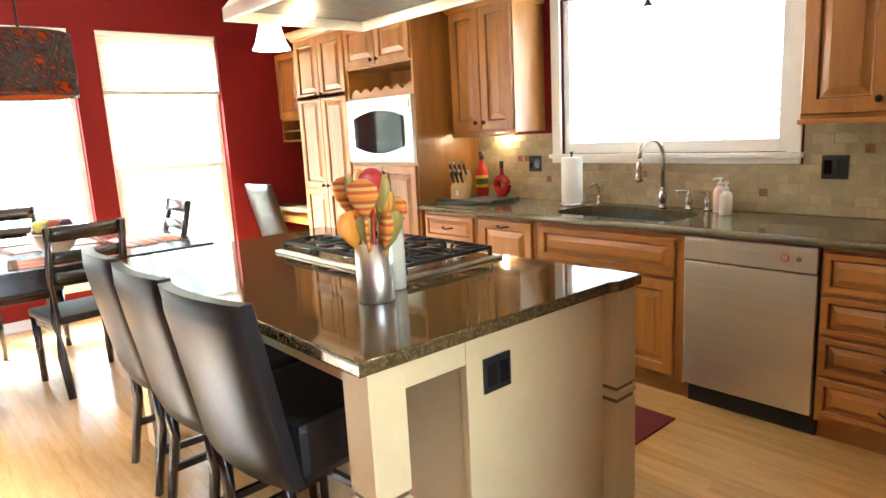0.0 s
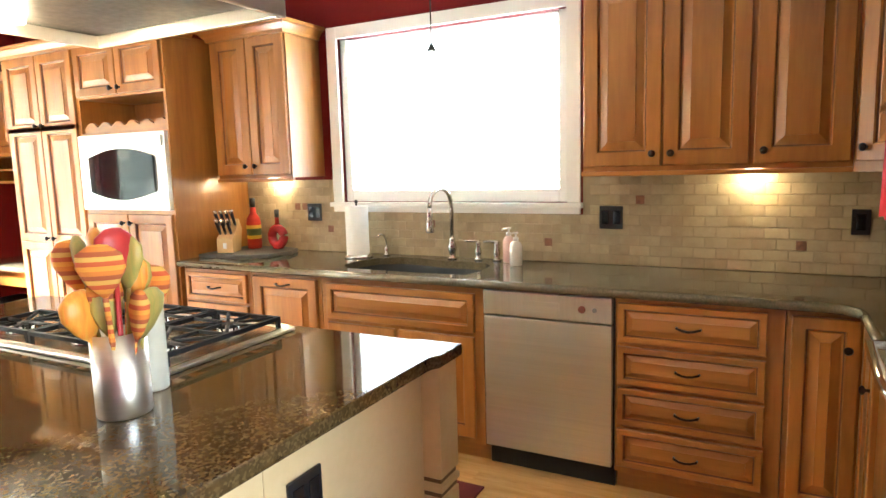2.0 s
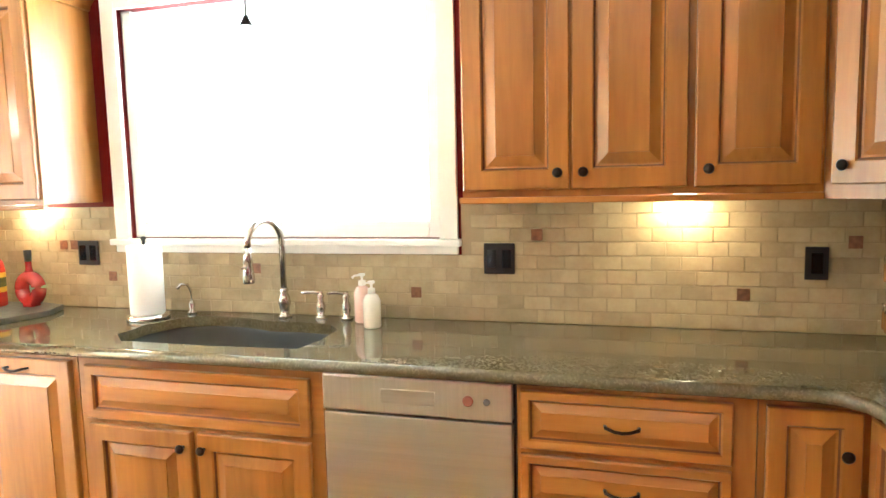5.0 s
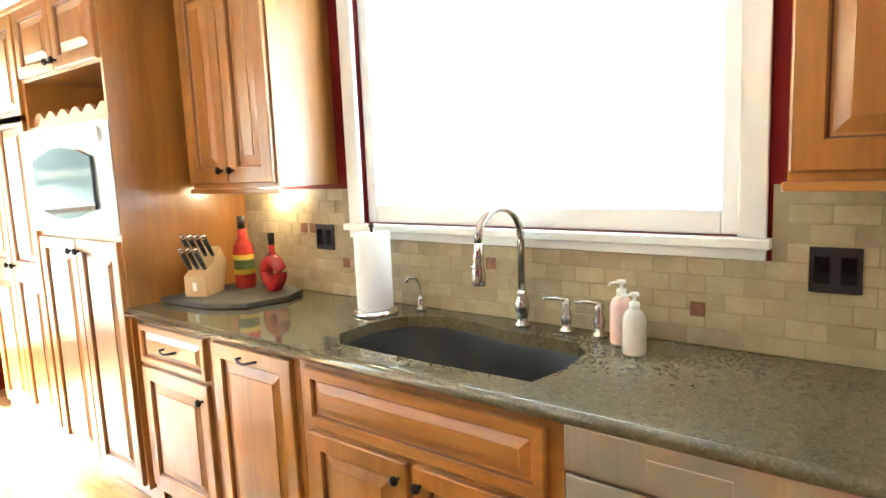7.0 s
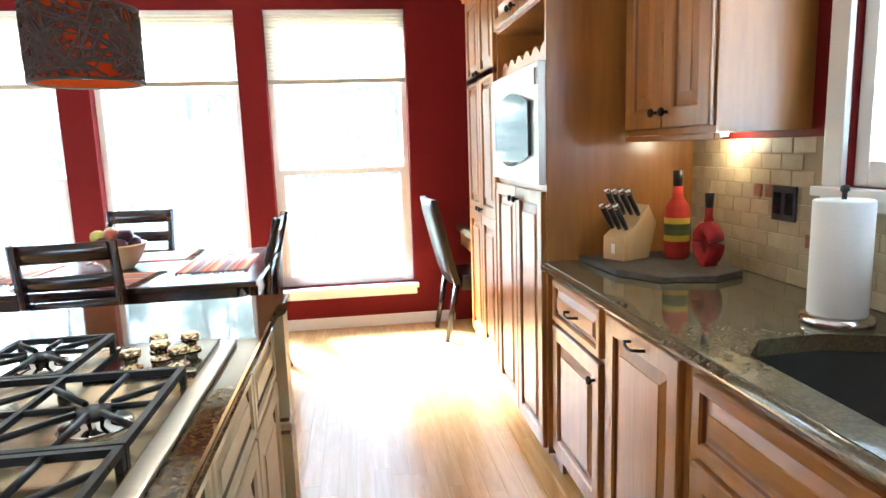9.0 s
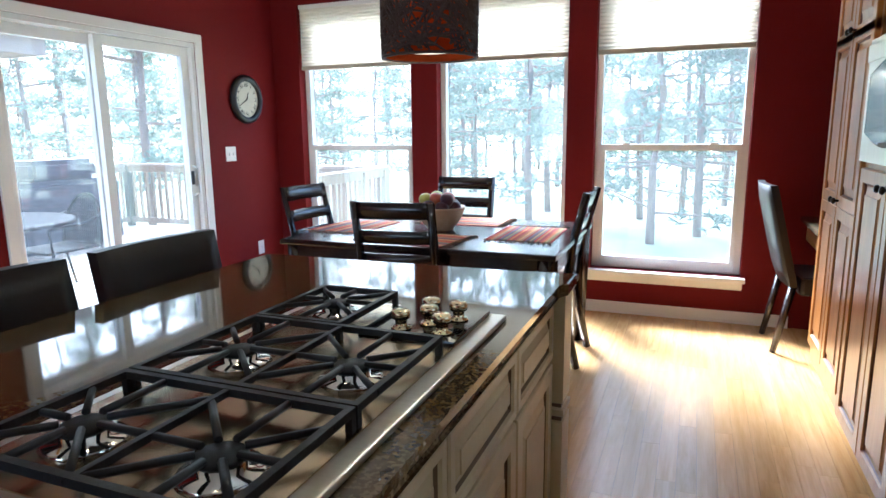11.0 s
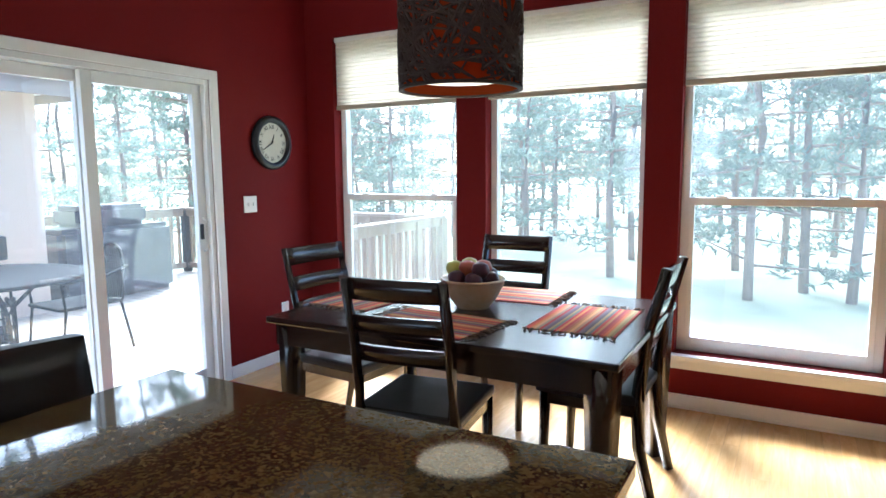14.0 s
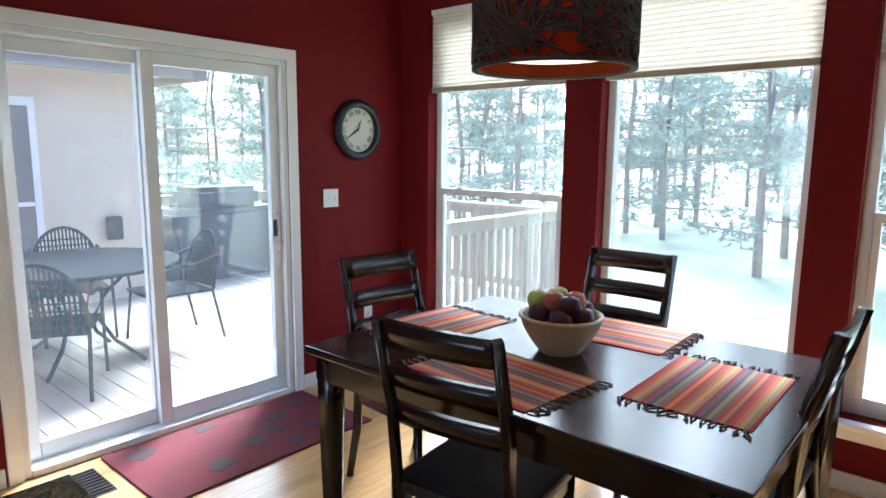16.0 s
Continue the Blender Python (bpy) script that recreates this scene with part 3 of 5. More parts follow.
part("toe_kick", boxes((XF + 0.05, 0.7, 0.001, XF + 0.07, 1.294, 0.1)), BLACK, dw)

# worktop with the sink cut out
SX = [(2.69, 1.42), (2.675, 1.75), (2.68, 2.10), (2.76, 2.19), (2.93, 2.2), (3.06, 2.15), (3.115, 2.02), (3.10, 1.86), (3.06, 1.74), (3.065, 1.6), (3.05, 1.47), (2.97, 1.405), (2.82, 1.395)]
wt = thing("worktop", (2.9, 1.3, 0.868), "polished green-brown stone worktop with a rounded edge", "worktop")


def slab(bm, outline, hole, za, zb):
    for z in (za, zb):
        o = [bm.verts.new((x, y, z)) for x, y in outline]
        es = [bm.edges.new((o[k], o[(k + 1) % len(o)])) for k in range(len(o))]
        if hole:
            h = [bm.verts.new((x, y, z)) for x, y in hole]
            es += [bm.edges.new((h[k], h[(k + 1) % len(h)])) for k in range(len(h))]
        bmesh.ops.triangle_fill(bm, edges=es, use_beauty=True)
    bm.verts.ensure_lookup_table()
    n, q = len(outline), len(hole or ())
    v = list(bm.verts)[-2 * (n + q):]
    lo, hi = v[: n + q], v[n + q:]
    for s, m in ((0, n), (n, q)):
        for k in range(m):
            bm.faces.new((lo[s + k], lo[s + (k + 1) % m], hi[s + (k + 1) % m], hi[s + k]))
    return bm


XE = 2.59
outline = [(XS - 0.002, 3.287), (XE, 3.287), (XE, -0.06), (XE - 0.02, -0.12), (XE - 0.07, -0.165), (XE - 0.14, -0.175), (1.872, -0.175), (1.872, YO + 0.002), (XS - 0.002, YO + 0.002)]
part("slab", slab(bmesh.new(), outline, SX, 0.874, 0.914), STONE, wt)
part("edge", tube(bmesh.new(), [(XE, 3.285, 0.894), (XE, 1, 0.894), (XE, -0.06, 0.894), (XE - 0.02, -0.12, 0.894), (XE - 0.07, -0.165, 0.894), (XE - 0.14, -0.175, 0.894), (1.874, -0.175, 0.894)], 0.0195, 10), STONE, wt)
# sink bowl
sk = thing("sink", (2.9, 1.78, 0.68), "dark grey composite undermount sink with a curved outline", "sink")
bm = bmesh.new()
n = len(SX)
cx, cy = sum(p[0] for p in SX) / n, sum(p[1] for p in SX) / n
loops = []
for s, z in ((1.02, 0.873), (1.0, 0.86), (0.96, 0.72), (0.86, 0.69), (0.1, 0.685)):
    loops.append([bm.verts.new((cx + (x - cx) * s, cy + (y - cy) * s, z)) for x, y in SX])
for a, b in zip(loops, loops[1:]):
    for k in range(n):
        f = bm.faces.new((a[k], a[(k + 1) % n], b[(k + 1) % n], b[k]))
        f.smooth = True
bm.faces.new(loops[-1])
part("bowl", bm, SINK, sk)
part("drain", lathe(bmesh.new(), cx, cy, [(0.045, 0.684), (0.045, 0.689), (0.03, 0.69), (0.028, 0.686)], 20), CHROME, sk, "chrome drain")

# faucet and taps
fc = thing("faucet", (3.145, 1.716, 0.914), "brushed nickel gooseneck faucet with a pull-down spray", "faucet")
part("body", lathe(bmesh.new(), 3.145, 1.716, [(0.027, 0.915), (0.027, 0.922), (0.017, 0.93), (0.02, 0.95), (0.026, 0.975), (0.022, 1.0), (0.014, 1.015), (0.019, 1.025), (0.014, 1.035)], 20), NICKEL, fc)
arc = [(3.145, 1.716, 1.03), (3.145, 1.716, 1.2)] + [(3.145 - 0.105 * (1 - math.cos(a)), 1.716 + 0.012 * (1 - math.cos(a)), 1.215 + 0.1 * math.sin(a)) for a in [math.pi * k / 10 for k in range(11)]]
part("neck", tube(bmesh.new(), arc, 0.0125, 12), NICKEL, fc)
ex, ey = arc[-1][0], arc[-1][1]
sp = part("spray_head", lathe(bmesh.new(), ex, ey, [(0.02, 1.085), (0.023, 1.09), (0.021, 1.13), (0.016, 1.155), (0.02, 1.165), (0.014, 1.19), (0.0125, 1.216)], 16), NICKEL, fc)
part("spray_lever", tube(bmesh.new(), [(ex - 0.018, ey, 1.14), (ex - 0.045, ey - 0.01, 1.15), (ex - 0.06, ey - 0.012, 1.148)], 0.005), NICKEL, sp)
for hy, sgn in ((1.555, 1), (1.445, 1)):
    t = thing("lever_tap", (3.145, hy, 0.914), "brushed nickel lever handle beside the faucet", "tap", "lever taps")
    part("pillar", lathe(bmesh.new(), 3.145, hy, [(0.024, 0.915), (0.024, 0.922), (0.013, 0.93), (0.018, 0.95), (0.019, 0.965), (0.011, 0.99), (0.015, 1.005), (0.009, 1.02)], 16), NICKEL, t)
    part("lever", tube(bmesh.new(), [(3.145, hy - 0.01, 1.018), (3.13, hy + 0.04, 1.022), (3.12, hy + 0.07, 1.02)], [0.008, 0.0065, 0.005]), NICKEL, t)
t = thing("water_tap", (3.15, 2.16, 0.914), "small chrome filtered-water tap with a curved spout", "tap")
part("pillar", lathe(bmesh.new(), 3.15, 2.16, [(0.02, 0.915), (0.02, 0.921), (0.012, 0.93), (0.014, 0.955), (0.01, 0.97)], 14), CHROME, t)
part("spout", tube(bmesh.new(), [(3.15, 2.16, 0.965), (3.15, 2.16, 1.01), (3.135, 2.165, 1.04), (3.105, 2.175, 1.045), (3.09, 2.18, 1.03)], 0.006), CHROME, t)

# backsplash grout bed behind the tiles
bs = thing("backsplash", (XS, 1.2, 0.915), "beige tumbled-stone tile backsplash in running bond", "backsplash", kind="structure")
part("grout_bed", boxes((XS - 0.0092, YO + 0.001, 0.915, XS - 0.001, 0.985, 1.37), (XS - 0.0092, 0.985, 0.915, XS - 0.001, 2.575, 1.168), (XS - 0.0092, 2.575, 0.915, XS - 0.001, 3.286, 1.37)), GROUT, bs)
for n_, yy, zz, hw, hh in ((1, 0.84, 1.156, 0.058, 0.058), (2, 2.72, 1.165, 0.055, 0.055), (3, -0.218, 1.15, 0.035, 0.055)):
    o = thing("outlet", (XS - 0.016, yy, zz - hh), "black wall outlet plate on the tiled backsplash", "outlet", "black outlets")
    part("plate", boxes((XS - 0.021, yy - hw, zz - hh, XS - 0.0125, yy + hw, zz + hh), bev=0.003), BLACK, o)
    for k in ((-0.25, 0.25) if n_ < 3 else (0,)):
        part("socket", boxes((XS - 0.0235, yy + k * hw * 2 - 0.017, zz - 0.034, XS - 0.0212, yy + k * hw * 2 + 0.017, zz + 0.034), bev=0.001), BLACKGLASS, o)

# ---- upper cabinets ----


def crown(bm, pts, z):
    """A stepped moulding along pts, growing outward; pts of ((x, y), (ox, oy))."""
    prof = [(0.0, 0), (0.012, 0.004), (0.014, 0.02), (0.04, 0.05), (0.055, 0.058), (0.057, 0.075), (0.0, 0.075)]
    rows = [[bm.verts.new((x + ox * a, y + oy * a, z + b)) for a, b in prof] for (x, y), (ox, oy) in pts]
    for p, q in zip(rows, rows[1:]):
        for k in range(len(prof)):
            j = (k + 1) % len(prof)
            bm.faces.new((p[k], p[j], q[j], q[k]))
    bm.faces.new(rows[0])
    bm.faces.new(rows[-1][::-1])
    return bm


XU = 2.905


def upper(ya, yb, doors, label, ends=""):
    c = thing("wall_cabinet", ((XU + XS) / 2, (ya + yb) / 2, 1.37), label, "cabinet", "wall cabinets")
    part("body", boxes((XU, ya, 1.392, XS - 0.002, yb, 2.24)), CHERRY, c)
    part("light_rail", boxes((XU - 0.012, ya - (0.01 if "r" in ends else 0), 1.37, XU + 0.01, yb + (0.01 if "l" in ends else 0), 1.391), bev=0.004), CHERRY_H, c)
    for a, b, k in doors:
        door(c, "door", (XU, (a + b) / 2, 1.82), b - a, 0.815, "-x", CH, ("knob", -k * ((b - a) / 2 - 0.035), -0.355), 0.062)
    bm = crown(bmesh.new(), [((XS - 0.003, yb), (0, 1)), ((XU - 0.02, yb), (-1, 1)), ((XU - 0.02, ya), (-1, -1)), ((XS - 0.003, ya), (0, -1))], 2.215)
    part("crown_moulding", bm, CHERRY_H, c)
    return c


upper(2.635, 3.227, [(2.645, 2.93, 1), (2.936, 3.222, -1)], "cherry wood wall cabinet with two raised-panel doors and crown", "lr")
c = upper(-0.15, 0.905, [(0.56, 0.9, -1), (0.215, 0.552, 1), (-0.14, 0.195, 1)], "cherry wood wall cabinet with three raised-panel doors", "l")
c = thing("wall_cabinet", (3.0, -0.45, 1.37), "cherry wood diagonal corner wall cabinet", "cabinet", "wall cabinets")
part("body", prism(bmesh.new(), [(XS - 0.002, -0.152), (XU, -0.152), (2.62, -0.437), (2.62, YO + 0.002), (XS - 0.002, YO + 0.002)], 1.372, 2.29), CHERRY, c)
door(c, "door", (2.759, -0.298, 1.82), 0.36, 0.815, -135, CH, ("knob", -0.14, -0.355), 0.062)

# ---- tall run: microwave tower, pantry ----
XT = 2.60
tw = thing("oven_tower", (2.9, 3.71, 0), "tall cherry cabinet holding a microwave and a scalloped wine rack", "cabinet")
for nm, q in (("side_panel", (XT, 3.29, 0.1, XS - 0.002, 3.31, 2.25)), ("side_panel", (XT, 4.1, 0.1, XS - 0.002, 4.12, 2.25)), ("lower_body", (XT, 3.3105, 0.1, XS - 0.002, 4.0995, 1.215)), ("upper_body", (XT, 3.3105, 1.915, XS - 0.002, 4.0995, 2.25)), ("back_panel", (3.0, 3.3105, 1.216, XS - 0.002, 4.0995, 1.914)), ("shelf", (XT, 3.3105, 1.69, 2.999, 4.0995, 1.705))):
    part(nm, boxes(q), CHERRY, tw)
for a, b, k in ((3.305, 3.70, 1), (3.706, 4.105, -1)):
    door(tw, "door", (XT, (a + b) / 2, 2.085), b - a, 0.31, "-x", CH, ("knob", -k * 0.165, -0.12), 0.05)
    door(tw, "door", (XT, (a + b) / 2, 0.655), b - a, 1.07, "-x", CH, ("knob", -k * 0.165, 0.48), 0.055)
bm = bmesh.new()
n = 49
top = [(3.312 + 0.786 * k / n, 1.735 + 0.035 * abs(math.sin(math.pi * 6 * k / n))) for k in range(n + 1)]
va = [[bm.verts.new((x, y, z)) for y, z in top] + [bm.verts.new((x, 4.098, 1.706)), bm.verts.new((x, 3.312, 1.706))] for x in (2.62, 2.64)]
bm.faces.new(va[0])
bm.faces.new(va[1][::-1])
for k in range(len(va[0])):
    j = (k + 1) % len(va[0])
    bm.faces.new((va[0][k], va[0][j], va[1][j], va[1][k]))
part("wine_rack", bm, CHERRY_H, tw, "scalloped wooden wine rack")
part("toe_kick", boxes((XT + 0.06, 3.29, 0.001, XT + 0.08, 4.12, 0.1)), CHERRY_H, tw)
part("crown_moulding", crown(bmesh.new(), [((XT - 0.02, 4.119), (-1, 0)), ((XT - 0.02, 3.29), (-1, -1)), ((XU - 0.09, 3.29), (0, -1))], 2.235), CHERRY_H, tw)
mw = thing("microwave", (2.8, 3.705, 1.216), "built-in stainless microwave with an arched black glass door", "microwave")
part("housing", boxes((XT - 0.03, 3.3, 1.217, 2.98, 4.11, 1.688), bev=0.004), STEEL, mw)
part("top_louver", boxes((XT - 0.04, 3.32, 1.60, XT - 0.0305, 4.09, 1.665), bev=0.003), STEEL, mw)
bm = bmesh.new()
out = []
for k in range(21):
    u = k / 20
    out.append((3.40 + 0.6 * u, 1.545 + 0.05 * math.sin(math.pi * u)))
for k in range(21):
    u = 1 - k / 20
    out.append((3.40 + 0.6 * u, 1.33 - 0.05 * math.sin(math.pi * u)))
fr = [bm.verts.new((XT - 0.045, y, z)) for y, z in out]
bk = [bm.verts.new((XT - 0.031, y, z)) for y, z in out]
bm.faces.new(fr)
for k in range(len(fr)):
    j = (k + 1) % len(fr)
    bm.faces.new((fr[k], fr[j], bk[j], bk[k]))
part("window", bm, BLACKGLASS, mw, "arched black glass window")
pt = thing("pantry_cabinet", (2.9, 4.51, 0), "tall cherry pantry cabinet with four raised-panel doors", "cabinet")
part("body", boxes((XT, 4.122, 0.1, XS - 0.002, 4.9, 2.25)), CHERRY, pt)
part("toe_kick", boxes((XT + 0.06, 4.122, 0.001, XT + 0.08, 4.9, 0.1)), CHERRY_H, pt)
for a, b, k in ((4.13, 4.507, 1), (4.513, 4.892, -1)):
    door(pt, "door", (XT, (a + b) / 2, 1.985), b - a, 0.5, "-x", CH, ("knob", -k * 0.155, -0.21), 0.055)
    door(pt, "door", (XT, (a + b) / 2, 0.985), b - a, 1.58, "-x", CH, ("knob", -k * 0.155, 0.03), 0.055, panels=2)
part("crown_moulding", crown(bmesh.new(), [((XS - 0.003, 4.9), (0, 1)), ((XT - 0.02, 4.9), (-1, 1)), ((XT - 0.02, 4.1215), (-1, 0))], 2.235), CHERRY_H, pt)

# desk nook
dk = thing("desk", (2.95, 5.35, 0), "built-in desk with a dark stone top and cherry panel", "desk")
part("desktop", boxes((2.62, 4.902, 0.74, XS - 0.002, YW - 0.002, 0.775), bev=0.006), STONE, dk)
part("drawer_unit", boxes((2.66, 4.902, 0.62, XS - 0.002, YW - 0.022, 0.739), (2.66, 4.902, 0.001, XS - 0.002, 4.93, 0.62)), CHERRY_H, dk)
dc = thing("wall_cabinet", (3.0, 5.35, 1.39), "cherry wall cabinet with cubbies over the desk", "cabinet", "wall cabinets")
for nm, q in zip(("body", "side_panel", "side_panel", "shelf", "shelf", "divider"), ((2.88, 4.902, 1.6, XS - 0.002, YW - 0.002, 2.25), (2.88, 4.902, 1.39, XS - 0.002, 4.925, 1.599), (2.88, YW - 0.025, 1.39, XS - 0.002, YW - 0.002, 1.599), (2.88, 4.925, 1.39, XS - 0.002, YW - 0.025, 1.41), (2.88, 4.925, 1.49, XS - 0.002, YW - 0.025, 1.505), (2.88, 5.33, 1.41, XS - 0.002, 5.345, 1.49))):
    part(nm, boxes(q), CHERRY, dc)
for a, b in ((4.91, 5.345), (5.352, 5.79)):
    door(dc, "door", (2.88, (a + b) / 2, 1.93), b - a, 0.62, "-x", CH, None, 0.055)
fr_ = thing("picture_frame", (3.0, 5.2, 0.776), "small dark framed photo standing on the desk", "picture frame")
part("moulding", boxes((2.99, 5.1, 0.776, 3.01, 5.13, 1.03), (2.99, 5.27, 0.776, 3.01, 5.3, 1.03), (2.99, 5.13, 0.776, 3.01, 5.27, 0.806), (2.99, 5.13, 1.0, 3.01, 5.27, 1.03), bev=0.003), ESPRESSO, fr_)
part("photo", boxes((2.997, 5.13, 0.806, 3.004, 5.27, 1.0)), mat("grey_photo", (0.35, 0.34, 0.33), (0.1, 0.1, 0.1), 0.3, scale=20), fr_)

# ---- wall oven ----
ov = thing("oven_cabinet", (1.46, -0.45, 0), "tall cherry cabinet holding the double wall oven", "cabinet")
for nm, q in zip(("lower_body", "upper_body", "side_panel", "side_panel", "plinth"), ((1.065, YO + 0.002, 0.1, 1.87, -0.2, 0.3), (1.065, YO + 0.002, 1.76, 1.87, -0.2, 2.3), (1.065, YO + 0.002, 0.3, 1.085, -0.2, 1.76), (1.85, YO + 0.002, 0.3, 1.87, -0.2, 1.76), (1.065, YO + 0.002, 0.001, 1.87, -0.27, 0.1))):
    part(nm, boxes(q), CHERRY, ov)
part("rail", boxes((1.065, -0.2, 1.745, 1.875, -0.165, 1.79), bev=0.008), CHERRY_H, ov)
for a, b in ((1.07, 1.465), (1.47, 1.865)):
    door(ov, "door", ((a + b) / 2, -0.2, 2.04), b - a, 0.48, "+y", CH, ("knob", 0.15, -0.2), 0.055)
w_ = thing("wall_oven", (1.46, -0.4, 0.3), "stainless double wall oven with black glass and curved fronts", "oven")
part("chassis", boxes((1.087, -0.75, 0.301, 1.848, -0.2, 1.743)), BLACK, w_)
part("control_panel", boxes((1.088, -0.199, 1.6, 1.847, -0.165, 1.743), bev=0.004), STEEL, w_)
part("display", boxes((1.12, -0.1645, 1.62, 1.8, -0.161, 1.725)), BLACKGLASS, w_)


def oven_door(za, zb):
    bm = bmesh.new()
    n = 10
    rows = []
    for k in range(n + 1):
        u = k / n
        y = -0.175 + 0.025 * (1 - (2 * u - 1) ** 2)
        x = 1.09 + 0.755 * u
        rows.append([bm.verts.new((x, -0.199, za)), bm.verts.new((x, y, za)), bm.verts.new((x, y, zb)), bm.verts.new((x, -0.199, zb))])
    for p, q in zip(rows, rows[1:]):
        for k in range(4):
            bm.faces.new((p[k], p[(k + 1) % 4], q[(k + 1) % 4], q[k]))
    bm.faces.new(rows[0])
    bm.faces.new(rows[-1][::-1])
    return bm


d1 = part("upper_door", oven_door(1.11, 1.59), STEEL, w_)
part("handle", tube(bmesh.new(), [(1.16, -0.14, 1.54), (1.17, -0.10, 1.54), (1.465, -0.088, 1.54), (1.76, -0.10, 1.54), (1.77, -0.14, 1.54)], 0.012), CHROME, d1)
part("vent_strip", oven_door(1.065, 1.10), STEEL, w_)
d2 = part("lower_door", oven_door(0.32, 1.055), STEEL, w_)
part("window", oven_door(0.40, 0.91), BLACKGLASS, d2).location.y += 0.003
part("handle", tube(bmesh.new(), [(1.16, -0.14, 0.985), (1.17, -0.10, 0.985), (1.465, -0.088, 0.985), (1.76, -0.10, 0.985), (1.77, -0.14, 0.985)], 0.012), CHROME, d2)


def hung_towel(xa, xb, drop, seed):
    r = random.Random(seed)
    bm = bmesh.new()
    prof = [(-0.117, 1.36), (-0.115, 1.53), (-0.105, 1.556), (-0.085, 1.556), (-0.07, 1.53), (-0.068, 1.45), (-0.066, 1.36), (-0.065, drop)]
    n = 10
    rows = [[bm.verts.new((xa + (xb - xa) * k / n * (1 + 0.0 * i), y + 0.006 * math.sin(k * 1.3 + seed) * (i > 3), z + 0.004 * r.random())) for i, (y, z) in enumerate(prof)] for k in range(n + 1)]
    for p, q in zip(rows, rows[1:]):
        for k in range(len(prof) - 1):
            f = bm.faces.new((p[k], p[k + 1], q[k + 1], q[k]))
            f.smooth = True
    bmesh.ops.recalc_face_normals(bm, faces=bm.faces)
    bmesh.ops.solidify(bm, geom=bm.faces[:], thickness=0.005)
    return bm


solo("dish_towel", hung_towel(1.29, 1.42, 1.32, 1), TOWEL, "bright red cotton towel folded over the oven handle", "towel", "red towels")
solo("dish_towel", hung_towel(1.17, 1.278, 1.305, 2), TOWEL, "bright red cotton towel hanging from the oven handle", "towel", "red towels")
# chrome spice rack
sr = thing("spice_rack", (2.93, -0.40, 0.915), "two-tier chrome rack of small spice jars", "spice rack")
part("post", lathe(bmesh.new(), 2.93, -0.40, [(0.06, 0.916), (0.06, 0.93), (0.012, 0.94), (0.012, 1.2), (0.02, 1.21), (0.0, 1.23)], 20), CHROME, sr)
for zt in (0.985, 1.125):
    for k in range(7):
        a = 2 * math.pi * k / 7
        x, y = 2.93 + 0.062 * math.cos(a), -0.40 + 0.062 * math.sin(a)
        j = part("jar", lathe(bmesh.new(), x, y, [(0.018, zt), (0.02, zt + 0.005), (0.02, zt + 0.05), (0.016, zt + 0.056)], 12), mat("spice_glass", (0.25, 0.13, 0.05), rough=0.1) if k == 0 and zt < 1 else bpy.data.materials["spice_glass"], sr)
        part("lid", lathe(bmesh.new(), x, y, [(0.021, zt + 0.0565), (0.021, zt + 0.075), (0.017, zt + 0.079)], 12), CHROME, j)

# ---- island ----
isl = thing("island", (1.2, 1.97, 0), "cream painted island with square turned legs and panelled sides", "kitchen island")
part("body", boxes((0.87, 1.03, 0.001, 1.565, 2.9, 0.876)), CREAM, isl)
for q in ((0.865, 1.0, 0.001, 1.505, 1.029, 0.876), (0.865, 2.901, 0.001, 1.505, 2.93, 0.876)):
    part("end_panel", boxes(q, bev=0.003), CREAM, isl)
CRM = [CREAM, CREAM_GLAZE]


def leg_bm(x, y):
    bm = bmesh.new()
    prof = [(0.055, 0.001), (0.055, 0.47), (0.05, 0.475), (0.05, 0.488), (0.057, 0.494), (0.057, 0.512), (0.049, 0.518), (0.049, 0.53), (0.055, 0.536), (0.055, 0.876)]
    rows = [[bm.verts.new((x + sx * r, y + sy * r, z)) for sx, sy in ((-1, -1), (1, -1), (1, 1), (-1, 1))] for r, z in prof]
    for k, (p, q) in enumerate(zip(rows, rows[1:])):
        for j in range(4):
            f = bm.faces.new((p[j], p[(j + 1) % 4], q[(j + 1) % 4], q[j]))
            f.material_index = 1 if k in (2, 6) else 0
    bm.faces.new(rows[0][::-1])
    bm.faces.new(rows[-1])
    return bm


for x, y in ((0.575, 1.025), (1.562, 0.998), (0.575, 2.905), (1.562, 2.932)):
    part("leg", leg_bm(x, y), CRM, isl)
for q in ((0.632, 1.0, 0.79, 0.864, 1.03, 0.876), (0.56, 1.082, 0.8, 0.59, 2.848, 0.876)):
    part("apron", boxes(q, bev=0.003), CREAM, isl)
ys = [1.06, 1.5, 2.0, 2.46, 2.88]
for a, b in zip(ys, ys[1:]):
    door(isl, "drawer_front", (1.565, (a + b) / 2, 0.76), b - a - 0.012, 0.17, "+x", CRM, None, 0.035)
    door(isl, "door", (1.565, (a + b) / 2, 0.39), b - a - 0.012, 0.54, "+x", CRM, None, 0.05)
o = thing("outlet", (0.98, 0.995, 0.685), "black outlet plate on the cream end of the island", "outlet", "black outlets")
part("plate", boxes((0.925, 0.991, 0.685, 1.035, 0.9985, 0.79), bev=0.003), BLACK, o)
for k in (0.954, 1.006):
    part("socket", boxes((k - 0.017, 0.9885, 0.705, k + 0.017, 0.9905, 0.77), bev=0.001), BLACKGLASS, o)
IX0, IX1, IY0, IY1 = 0.49, 1.60, 0.955, 2.975
it = thing("granite_worktop", (1.05, 1.97, 0.877), "polished brown granite island top with notched corners", "worktop")
e = 0.028
